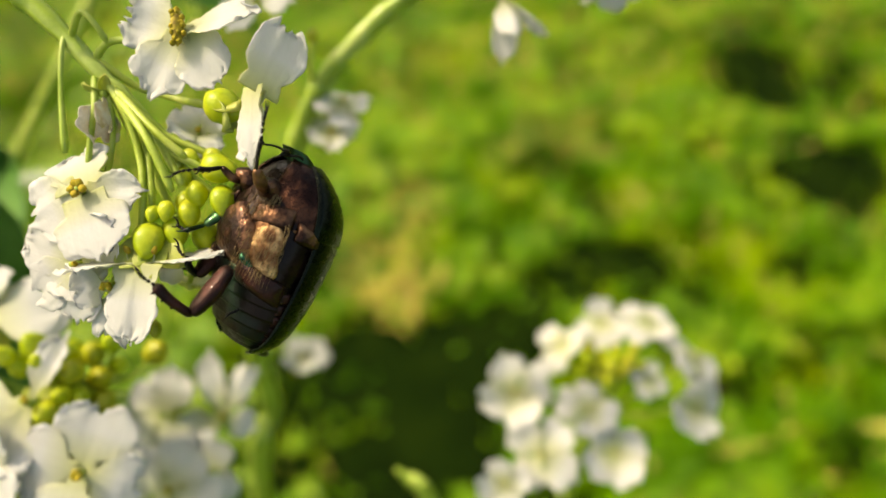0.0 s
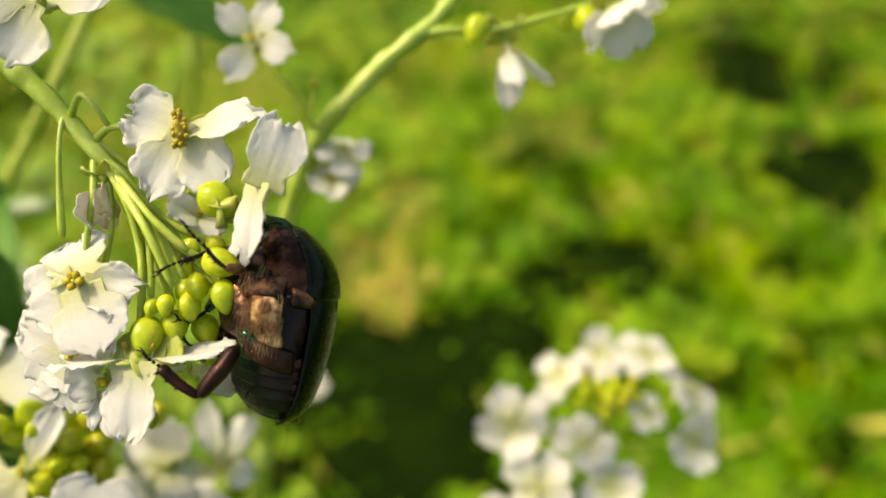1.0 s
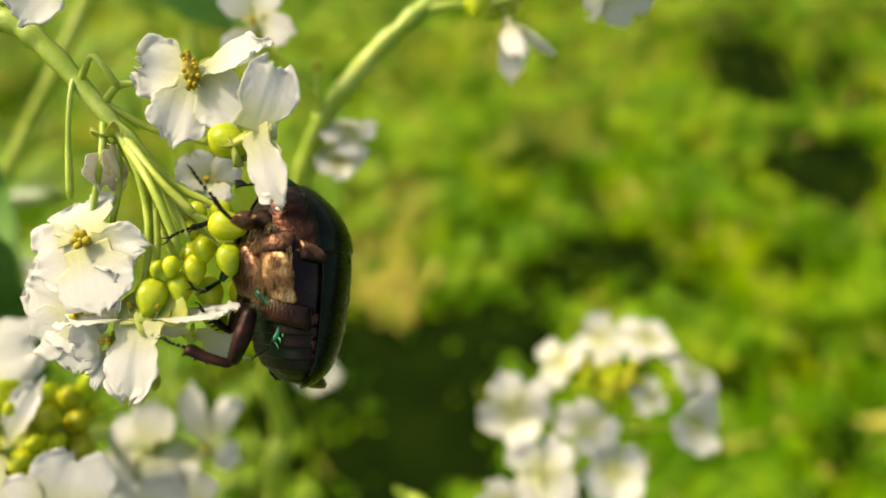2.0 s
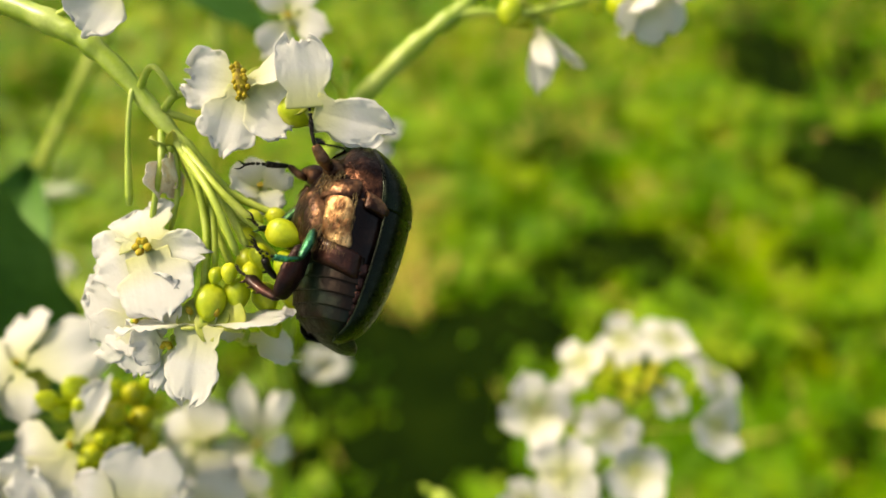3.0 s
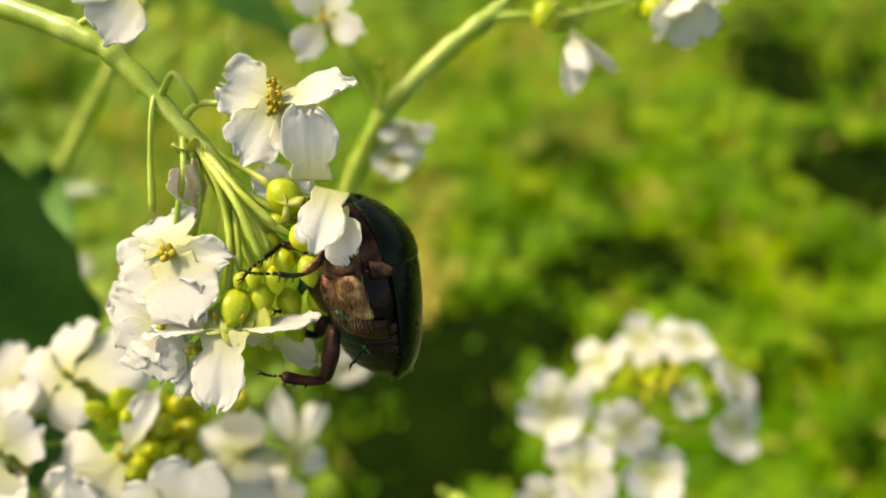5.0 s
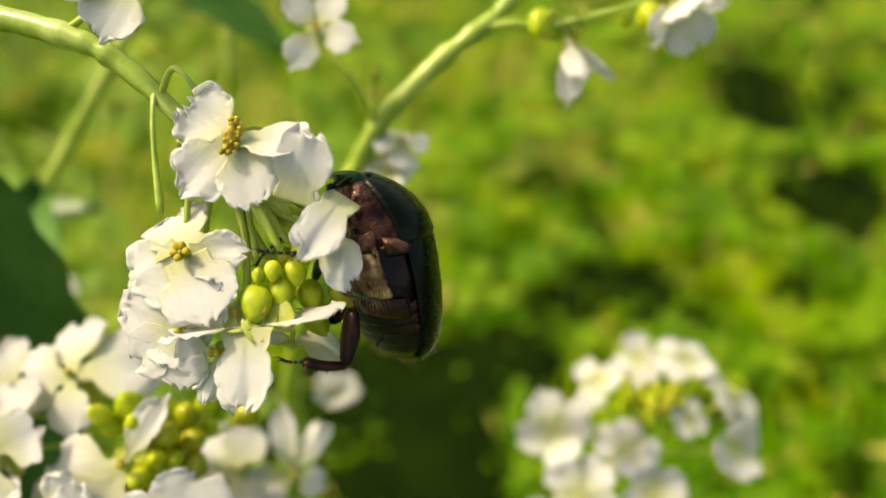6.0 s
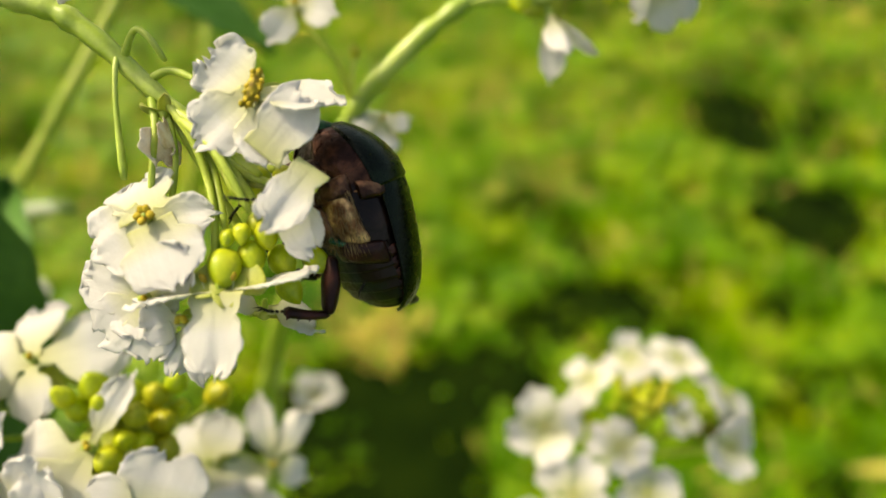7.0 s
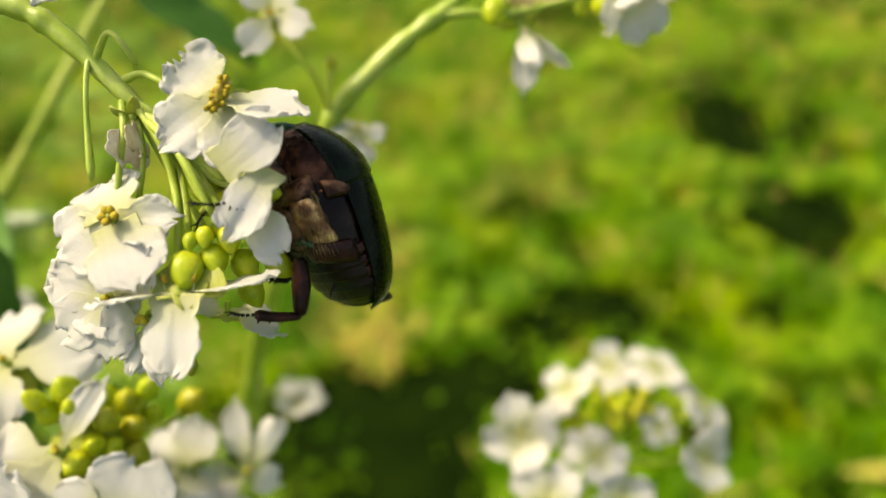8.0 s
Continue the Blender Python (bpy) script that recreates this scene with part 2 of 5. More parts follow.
def sheet_data(fn, nu, nv, thick):
    """A thin closed sheet over fn(u, v), u 0..1, v -1..1, of the given thickness in metres."""
    top = [[Vector(fn(i / nu, 2 * j / nv - 1)) for j in range(nv + 1)] for i in range(nu + 1)]
    verts, low = [], []
    for i in range(nu + 1):
        for j in range(nv + 1):
            du = top[min(i + 1, nu)][j] - top[max(i - 1, 0)][j]
            dv = top[i][min(j + 1, nv)] - top[i][max(j - 1, 0)]
            n = du.cross(dv)
            n = n.normalized() if n.length > 1e-12 else Vector((0, 0, 1))
            verts.append(top[i][j] + n * thick / 2)
            low.append(top[i][j] - n * thick / 2)
    k = len(verts)
    verts += low
    faces = []
    w = nv + 1
    for i in range(nu):
        for j in range(nv):
            a = i * w + j
            faces.append((a, a + w, a + w + 1, a + 1))
            faces.append((k + a, k + a + 1, k + a + w + 1, k + a + w))
    rim = [j for j in range(w)] + [i * w + nv for i in range(1, nu + 1)] + [nu * w + j for j in range(nv - 1, -1, -1)] + [i * w for i in range(nu - 1, 0, -1)]
    for a, b in zip(rim, rim[1:] + rim[:1]):
        faces.append((a, b, b + k, a + k))
    return verts, faces


# ---- flowers ----
def petal_mesh(length, width, arch, cup, ruffle, seed, curl=0.0, claw_width=0.26):
    """Spoon-shaped petal of a cress flower: narrow claw, thin round blade with soft pleats and a crinkled, nicked rim. Runs along +x, face up."""
    rnd = random.Random(seed)
    ph = [rnd.uniform(0, 6.28) for _ in range(6)]
    lean = rnd.uniform(-0.10, 0.10)
    L, w = length / 1000, width / 2000
    ruffle *= 1.15

    def fn(u, v):
        k = min(1.0, max(0.0, (u - 0.03) / 0.30))
        k = k * k * (3 - 2 * k)
        blade = math.sqrt(max(0.0, 1 - min(1.0, abs(u - 0.60) / 0.43) ** 2.9))
        claw = claw_width + 0.2 * u
        half = w * (claw * (1 - k) + max(blade, claw * (1 - u)) * k)
        rim = abs(v) ** 4
        tip = max(0.0, (u - 0.7) / 0.3) ** 2
        edge = 0.06 * math.sin(4 * u + 3 * v + ph[0]) + 0.14 * noise.noise(Vector((u * 4.5, v * 3.2, seed * 3.7)))
        edge += 0.05 * noise.noise(Vector((u * 13, v * 11, seed * 5.1)))
        notch = 0.07 * math.exp(-((v - lean) / 0.16) ** 2) * tip
        x = L * u * (1 + edge * tip - notch) - L * 0.06 * u ** 4 * v * v
        y = half * v * (1 + 1.1 * edge * rim) + L * lean * u * u
        z = L * (arch * u * u + cup * v * v * u - 0.02 * math.exp(-(v / 0.10) ** 2) * u * (1 - u))
        # pleats fan out from the claw
        z += L * ruffle * 0.15 * u * (math.sin(5.2 * v + ph[1]) * (0.4 + 0.6 * u) + 0.35 * math.sin(11 * v + ph[3]) * u * u)
        z += L * ruffle * 0.30 * u * u * noise.noise(Vector((u * 1.9, v * 1.4, seed * 1.7)))
        # crinkled rim
        fringe = max(rim, tip)
        z += L * ruffle * 0.44 * fringe * u * noise.noise(Vector((u * 7, v * 6, seed * 2.9)))
        z += L * ruffle * 0.2 * fringe * noise.noise(Vector((u * 17, v * 15, seed * 1.1)))
        if curl:
            a = curl * max(0.0, u - 0.45) ** 2
            x, z = x - L * 0.5 * a * a * 0.5, z + L * 0.5 * a
        return (x, y, z)

    return mesh_of("petal", *sheet_data(fn, 32, 26, 0.00009), PETAL)


PETALS = [petal_mesh(6.3, 6.9, a, c, r, i) for i, (a, c, r) in enumerate(
    [(-0.10, 0.04, 0.15), (-0.24, -0.08, 0.19), (0.05, 0.10, 0.18), (-0.36, -0.14, 0.22), (0.12, -0.08, 0.16), (-0.15, 0.14, 0.24), (-0.45, 0.05, 0.20), (0.22, 0.12, 0.20)])]
WIDE_PETALS = [petal_mesh(6.6, 8.6, -0.10, 0.03, 0.15, 21), petal_mesh(6.4, 8.2, -0.16, -0.06, 0.17, 22), petal_mesh(6.6, 8.0, 0.04, -0.04, 0.16, 23)]
SLIM_PETALS = [petal_mesh(7.0, 3.0, -0.10, 0.10, 0.14, 31), petal_mesh(6.6, 3.3, 0.08, -0.10, 0.14, 32)]
LONG_PETAL = petal_mesh(7.3, 5.2, -0.12, 0.05, 0.10, 11)
STAMEN = mesh_of("stamen", *tube_data([(0, 0, 0), (0.0002, 0, 0.0010), (0.0001, 0, 0.0018)], [0.10, 0.085, 0.07], 3, 6), FILAMENT)
ANTHER_ME = mesh_of("anther", *egg_data((0.0001, 0, 0.0016), (0.3, 0.1, 1), 1.1, 0.62, 6, 8, 0.9, 0.15), ANTHER)


def sepal_mesh(length, width, seed, material):
    L, w = length / 1000, width / 2000

    def fn(u, v):
        half = w * math.sin(math.pi * (0.12 + 0.84 * u ** 0.85)) ** 0.7
        return (L * u, half * v, L * (0.20 * math.sin(2.6 * u) * (0.8 + 0.1 * seed) + 0.22 * v * v * u))
    return mesh_of("sepal", *sheet_data(fn, 6, 4, 0.00018), material)


SEPALS = [sepal_mesh(3.6, 2.0, s, SEPAL) for s in range(2)]
PISTIL = mesh_of("flower", *merge(egg_data((0, 0, -0.0002), (0, 0, 1), 1.5, 1.5, 6, 10), tube_data([(0, 0, 0), (0, 0, 0.0012), (0, 0, 0.0018), (0, 0, 0.0021)], [0.30, 0.34, 0.26, 0.30], 3, 8)), PEDICEL)


def facing(axis, spin=0):
    """Turn that brings +z to a direction of the working axes, after a spin about it."""
    z = aim(*axis)
    x = aim(1, 0, 0)
    x = (x - z * x.dot(z)).normalized()
    y = z.cross(x)
    return Matrix((x, y, z)).transposed().to_4x4() @ pose(0, 0, 0, 0, 0, spin)


def flower(plant, place, axis, spin=45, size=1.0, tilts=(20, 20, 20, 20), seed=0, angles=(0, 90, 180, 270), sizes=(1, 1, 1, 1),
           anthers=6, kinds=None, twists=(0, 0, 0, 0), name="flower", spread=0.05, sepals=4, wild=20, plump=1.2, row=0.0, jitter=10):
    """Four-petalled white flower; tilts: how far each petal stands up from flat, in degrees."""
    rnd = random.Random(seed * 7 + 3)
    turn = Matrix.Translation(place - plant.location) @ facing(axis, spin)
    f = part(name, PISTIL, plant, turn @ Matrix.Diagonal((size, size, size, 1)))
    for k in range(4):
        if sizes[k] <= 0:
            continue
        me = (kinds[k] if kinds else None) or PETALS[rnd.randrange(len(PETALS))]
        s = sizes[k] * (1 + rnd.uniform(-0.008, 0.008) * jitter)
        part("petal", me, f, pose(0, 0, 0.0006, 0, 0, angles[k] + rnd.uniform(-jitter, jitter)) @ pose(0.0004, 0, 0, twists[k] + rnd.uniform(-wild, wild), -tilts[k] - rnd.uniform(-0.5, 0.5) * wild, 0) @ Matrix.Diagonal((s, s, s, 1)))
    for k in range(sepals):
        part("sepal", SEPALS[k % 2], f, pose(0, 0, -0.0006, 0, 0, 45 + 90 * k) @ pose(0.0003, 0, 0, 0, 40 + rnd.uniform(-10, 10), 0) @ Matrix.Diagonal((0.75, 0.9, 0.75, 1)))
    for k in range(anthers):
        a = 60 * k + rnd.uniform(-10, 10)
        if row:
            # anthers crowded into an upright oval
            m = pose((k % 2 - 0.5) * 0.0006 + rnd.uniform(-1, 1) * 0.0001, (k / (anthers - 1) - 0.5) * row / 1000, 0.0003, rnd.uniform(-12, 12), rnd.uniform(-12, 12), 0)
            part("stamen", STAMEN, f, m)
            part("anther", ANTHER_ME, f, m @ Matrix.Diagonal((plump, plump, 1.0, 1)))
            continue
        part("stamen", STAMEN, f, pose(0, 0, 0.0003, 0, 0, a) @ pose(0.0007 * spread, 0, 0, 0, 5, 0))
        part("anther", ANTHER_ME, f, pose(0, 0, 0.0003, 0, 0, a) @ pose(0.0007 * spread, 0, 0, 0, 5, 0) @ Matrix.Diagonal((plump, plump, 1.0, 1)))
    return f


BUDS = {m.name: [mesh_of("bud", *egg_data((0, 0, 0), (0, 0, 1), 3.9, 2.9, 10, 16, p, 0.09), m) for p in (0.75, 0.85, 0.95)] for m in (BUD, BUD_YELLOW)}


def bud(plant, place, axis, size=1.0, material=None, seed=0):
    m = material or BUD
    return part("bud", BUDS[m.name][seed % 3], plant, Matrix.Translation(place - plant.location) @ facing(axis, 37 * seed) @ Matrix.Diagonal((size, size, size, 1)))


def stalk(plant, name, points, radii, material=None, **kw):
    """A stem or flower stalk of a plant through places in the world."""
    return part(name, tube(name, [p - plant.location for p in points], radii, material or PEDICEL, **kw), plant)


def plant_at(name, base, label, category="plant", group=""):
    ob = new(name)
    ob.location = base
    ob.empty_display_size = 0.01
    return tagged(ob, label, category, group)


def under(p, dx=0.0, dy=0.0):
    """The place on the ground below p."""
    return Vector((p.x + dx, p.y + dy, 0.0))


# ---- ground ----
def ground_sheet():
    """Uneven earth near by, running flat to the horizon."""
    xs = sorted({*np.linspace(-1.6, 1.6, 65).round(4), *(s * v for v in (2.5, 5, 12, 40, 150, 600, 2000) for s in (-1, 1))})
    ys = sorted({*np.linspace(-0.8, 2.4, 65).round(4), *(-v for v in (2, 5, 12, 40, 150, 600, 2000)), 4, 8, 20, 60, 200, 700, 2000})
    verts = [(x, y, ground_z(x, y)) for y in ys for x in xs]
    n = len(xs)
    faces = [(j * n + i, j * n + i + 1, (j + 1) * n + i + 1, (j + 1) * n + i) for j in range(len(ys) - 1) for i in range(n - 1)]
    ob = new("ground", mesh_of("ground", verts, faces, SHADED_GROUND))
    return tagged(ob, "ground in the near-black green of shaded grass, showing between tufts", "ground", kind="structure")


def ground_z(x, y):
    near = max(0.0, 1 - (abs(x) / 1.6) ** 4) * max(0.0, 1 - (abs(y - 0.8) / 1.6) ** 4)
    return near * (0.010 * noise.noise(Vector((x * 5, y * 5, 3))) - 0.008)


def shade_gap(x, y):
    """1 where the turf is thinned so that the shade-coloured ground shows, 0 in thick turf."""
    # gaps laid where the lawn lies in shadow; the ground colour carries that shade
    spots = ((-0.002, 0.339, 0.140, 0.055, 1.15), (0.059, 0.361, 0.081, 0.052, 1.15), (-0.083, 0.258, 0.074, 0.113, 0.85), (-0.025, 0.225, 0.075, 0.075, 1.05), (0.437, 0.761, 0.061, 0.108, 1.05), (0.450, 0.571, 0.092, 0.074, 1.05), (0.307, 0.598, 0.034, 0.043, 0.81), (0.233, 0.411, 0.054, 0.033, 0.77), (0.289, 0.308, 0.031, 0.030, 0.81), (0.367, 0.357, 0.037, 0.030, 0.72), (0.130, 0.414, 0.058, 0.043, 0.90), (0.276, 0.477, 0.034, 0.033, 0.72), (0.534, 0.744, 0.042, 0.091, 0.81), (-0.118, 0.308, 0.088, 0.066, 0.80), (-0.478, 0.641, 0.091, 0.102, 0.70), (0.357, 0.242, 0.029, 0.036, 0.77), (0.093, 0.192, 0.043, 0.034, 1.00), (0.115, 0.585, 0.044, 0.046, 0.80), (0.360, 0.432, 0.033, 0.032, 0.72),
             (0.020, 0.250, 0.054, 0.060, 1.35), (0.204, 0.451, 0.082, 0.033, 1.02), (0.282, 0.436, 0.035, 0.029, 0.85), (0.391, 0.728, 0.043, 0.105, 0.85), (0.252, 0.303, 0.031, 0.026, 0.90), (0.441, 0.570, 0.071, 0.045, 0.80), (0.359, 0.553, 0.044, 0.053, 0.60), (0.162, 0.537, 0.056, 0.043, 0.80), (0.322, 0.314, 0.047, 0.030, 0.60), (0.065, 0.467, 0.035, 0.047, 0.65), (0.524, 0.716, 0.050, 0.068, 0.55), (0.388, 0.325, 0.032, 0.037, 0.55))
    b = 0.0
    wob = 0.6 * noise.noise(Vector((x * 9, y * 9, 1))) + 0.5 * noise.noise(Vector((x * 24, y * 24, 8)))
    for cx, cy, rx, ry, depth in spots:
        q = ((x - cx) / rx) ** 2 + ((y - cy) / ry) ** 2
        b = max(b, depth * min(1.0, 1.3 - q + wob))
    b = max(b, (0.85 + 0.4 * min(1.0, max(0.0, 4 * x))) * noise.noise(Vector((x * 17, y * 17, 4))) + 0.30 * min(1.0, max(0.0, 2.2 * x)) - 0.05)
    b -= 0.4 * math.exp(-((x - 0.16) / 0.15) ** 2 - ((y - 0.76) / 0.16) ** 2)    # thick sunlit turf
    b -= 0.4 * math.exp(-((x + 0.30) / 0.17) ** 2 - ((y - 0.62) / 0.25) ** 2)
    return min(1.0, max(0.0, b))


def dry(x, y):
    spots = ((-0.044, 0.458, 0.056, 0.089, 1.00), (-0.034, 0.528, 0.044, 0.057, 0.90), (-0.057, 0.369, 0.039, 0.026, 0.80), (0.216, 0.767, 0.161, 0.067, 0.45), (0.057, 0.802, 0.089, 0.070, 0.40), (-0.338, 0.802, 0.112, 0.070, 0.40), (-0.298, 0.621, 0.171, 0.249, 0.38), (0.248, 0.536, 0.038, 0.025, 0.40),
             (0.179, 0.739, 0.108, 0.133, 0.42), (0.131, 0.617, 0.046, 0.039, 0.40), (-0.030, 0.763, 0.065, 0.110, 0.35))
    d = 0.3 * min(1.0, max(0.0, (y - 0.62) * 4))
    for cx, cy, rx, ry, share in spots:
        d = max(d, share * min(1.0, 1.25 - ((x - cx) / rx) ** 2 - ((y - cy) / ry) ** 2))
    return min(1.0, max(0.0, d)) * (0.75 + 0.5 * noise.noise(Vector((x * 14, y * 14, 5))))


ground_sheet()


def turf():
    """Grass blades and low clover; each a small curved leaf. Split by kind into three objects."""
    rnd = random.Random(5)
    made = {"grass": ([], []), "straw": ([], []), "clover": ([], [])}

    def blade(kind, x, y, h, w, lean, yaw):
        verts, faces = made[kind]
        z = ground_z(x, y)
        d = Vector((math.cos(yaw), math.sin(yaw), 0))
        s = Vector((-d.y, d.x, 0)) * w
        k = len(verts)
        for t, ww in ((0, 1.0), (0.4, 0.95), (0.75, 0.6)):
            c = Vector((x, y, z)) + d * lean * h * t * t + Vector((0, 0, h * (t - 0.35 * lean * t * t)))
            verts.extend((c - s * ww / 2, c + s * ww / 2))
        verts.append(Vector((x, y, z)) + d * lean * h + Vector((0, 0, h * (1 - 0.35 * lean))))
        faces.extend(((k, k + 1, k + 3, k + 2), (k + 2, k + 3, k + 5, k + 4), (k + 4, k + 5, k + 6)))

    def leaflet(x, y, h, r, yaw, tip):
        verts, faces = made["clover"]
        z = ground_z(x, y) + h
        k = len(verts)
        t = Vector((math.cos(yaw), math.sin(yaw), tip))
        s = Vector((-math.sin(yaw), math.cos(yaw), 0))
        o = Vector((x, y, z))
        verts.extend((o, o + t * r * 0.6 + s * r * 0.55 + Vector((0, 0, r * 0.15)), o + t * r * 1.15 + s * r * 0.3, o + t * r * 1.15 - s * r * 0.3, o + t * r * 0.6 - s * r * 0.55 + Vector((0, 0, r * 0.15))))
        faces.extend(((k, k + 1, k + 2, k + 3), (k, k + 3, k + 4)))

    n = 0
    while n < 78000:
        x, y = rnd.uniform(-1.1, 1.1), rnd.uniform(0.04, 1.35)
        if abs(x) > 0.28 + 0.75 * y + 0.25 * noise.noise(Vector((x * 4, y * 4, 9))):
            continue
        n += 1
        b = shade_gap(x, y)
        # few blades in the gaps, so the painted shade of the ground comes through
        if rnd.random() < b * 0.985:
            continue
        tuft = 0.5 + 0.5 * noise.noise(Vector((x * 11, y * 11, 7)))
        q = dry(x, y)
        kind = "straw" if rnd.random() < 0.04 + 0.8 * q else "grass"
        blade(kind, x, y, rnd.uniform(0.014, 0.034) * (0.6 + 0.9 * tuft) * (1 - 0.75 * b) * (1 - 0.4 * q), rnd.uniform(0.003, 0.006), rnd.uniform(0.35, 1.3), rnd.uniform(0, 6.28))
    for _ in range(9000):
        x, y = rnd.uniform(-1.1, 1.1), rnd.uniform(0.06, 1.35)
        if abs(x) > 0.28 + 0.75 * y or rnd.random() < shade_gap(x, y) * 1.1 or noise.noise(Vector((x * 6, y * 6, 2))) < -0.05 or rnd.random() < dry(x, y):
            continue
        h, yaw = rnd.uniform(0.010, 0.032), rnd.uniform(0, 6.28)
        for k in range(3):
            leaflet(x, y, h, rnd.uniform(0.007, 0.013), yaw + k * 2.094, rnd.uniform(-0.1, 0.35))
    # coarser tufts out to the edges of the lawn
    n = 0
    while n < 90000:
        x, y = rnd.uniform(-5.0, 5.0), rnd.uniform(-4.0, 6.0)
        if abs(x) < 0.2 + 0.75 * y + 0.25 * noise.noise(Vector((x * 4, y * 4, 9))) and 0.06 < y < 1.28 + 0.1 * noise.noise(Vector((x * 5, y * 5, 6))):
            continue
        # thins out away from the flowers
        if rnd.random() > 1.5 - 0.5 * math.hypot(x, y - 0.6) + 0.3 * noise.noise(Vector((x * 1.5, y * 1.5, 3))):
            continue
        n += 1
        tuft = 0.5 + 0.5 * noise.noise(Vector((x * 3, y * 3, 7)))
        kind = "straw" if rnd.random() < 0.05 + 0.25 * tuft * tuft else "grass"
        blade(kind, x, y, rnd.uniform(0.025, 0.05) * (0.6 + 0.9 * tuft), rnd.uniform(0.010, 0.022), rnd.uniform(0.5, 1.5), rnd.uniform(0, 6.28))
    for (kind, (v, f)), mat, label in zip(made.items(), (GRASS, STRAW, CLOVER), ("short sunlit green lawn grass", "dry straw-coloured grass patch", "low green clover leaves among the grass")):
        tagged(new({"grass": "grass", "straw": "dry_grass", "clover": "clover"}[kind], mesh_of(kind, v, f, mat)), label, "grass", kind="stuff")


turf()

# ---- the flowering branch on which the beetle sits ----
branch_base = Vector((-0.17, 0.10, 0.0))
branch = plant_at("flowering_branch", branch_base, "white cress-like flower branch with yellow-green buds, bent over", "flower")
stalk(branch, "stem", [branch_base, Vector((-0.165, 0.10, 0.25)), Vector((-0.15, 0.098, 0.48)), Vector((-0.118, 0.09, 0.578)), spot(-65.61, 29.60, 82), spot(-49.91, 26.30, 80), spot(-39.10, 22.18, 78), spot(-34.01, 18.71, 78), spot(-28.04, 12.31, 78), spot(-23.25, 7.23, 78), spot(-18.77, 1.85, 78)],
      [2.2, 2.1, 1.9, 1.6, 1.42, 1.32, 1.2, 1.12, 0.85, 0.62, 0.5], STEM, steps=10, sides=14, ridges=0.045, knots=0.3)
# flower stalks from the upper branch to the open flowers
P2 = [spot(-31.03, 16.50, 78), spot(-31.22, 14.52, 77), spot(-31.39, 10.09, 77), spot(-31.04, 3.30, 77)]
stalk(branch, "pedicel", P2, [0.42, 0.26, 0.26, 0.45], STEM)
stalk(branch, "pedicel", [spot(-28.22, 11.72, 78), spot(-27.49, 7.63, 76), spot(-28.02, 3.55, 76), spot(-28.74, -0.65, 77)], [0.5, 0.32, 0.32, 0.4])
stalk(branch, "pedicel", [spot(-27.44, 11.42, 78), spot(-26.08, 7.14, 77), spot(-26.32, 2.42, 77), spot(-28.93, -5.92, 78)], [0.45, 0.3, 0.3, 0.35])
stalk(branch, "pedicel", [spot(-26.50, 10.80, 77), spot(-24.00, 6.47, 76), spot(-22.83, 2.39, 76), spot(-22.19, -1.67, 75), spot(-22.53, -8.56, 75)], [0.5, 0.42, 0.40, 0.38, 0.4])
stalk(branch, "pedicel", [spot(-30.85, 15.42, 78), spot(-28.89, 17.65, 76), spot(-27.43, 16.84, 75.5), spot(-26.32, 14.75, 77)], [0.42, 0.32, 0.3, 0.34])
for a, b, c in ((spot(-25.91, 10.21, 77), spot(-22.07, 5.23, 75), spot(-19.62, 0.06, 74)), (spot(-25.61, 9.80, 77), spot(-20.93, 5.16, 74), spot(-17.35, 1.87, 74)),
                (spot(-25.02, 9.21, 77), spot(-20.91, 4.02, 76), spot(-18.05, -0.80, 75)), (spot(-24.43, 8.32, 77), spot(-20.04, 3.26, 76), spot(-16.04, 0.92, 75)),
                (spot(-25.65, 9.03, 78), spot(-22.66, 4.19, 77), spot(-21.21, -2.82, 75)), (spot(-23.84, 7.73, 77), spot(-20.56, 4.84, 78), spot(-15.78, 2.75, 78)),
                (spot(-26.24, 9.62, 78), spot(-24.15, 4.84, 78), spot(-19.71, -3.48, 77)), (spot(-23.55, 7.23, 78), spot(-19.71, 2.42, 77), spot(-14.79, -2.27, 76)),
                (spot(-25.61, 9.21, 77), spot(-21.20, 4.25, 73), spot(-18.41, -1.62, 73))):
    stalk(branch, "pedicel", [a, b, c], [0.5, 0.40, 0.42])
BUD_ROWS = [(spot(-13.95, 0.62, 74), (0.9, -0.25, 0.3), 1.12, BUD),
            (spot(-13.72, -2.67, 74), (0.2, -1, 0.35), 0.98, BUD),
            (spot(-16.67, -1.67, 75), (0.3, -1, 0.2), 0.80, BUD),
            (spot(-18.29, 0.17, 76), (0.5, -0.8, 0.2), 0.66, BUD),
            (spot(-17.59, 2.27, 76), (0.8, -0.4, 0.3), 0.62, BUD),
            (spot(-15.78, 2.57, 78), (0.8, -0.2, 0.3), 0.72, BUD),
            (spot(-19.51, -3.52, 74), (0, -1, 0.3), 0.62, BUD),
            (spot(-20.87, -3.74, 74), (-0.2, -1, 0.4), 0.52, BUD),
            (spot(-17.47, -3.68, 75), (0.2, -1, 0.3), 0.85, BUD)]
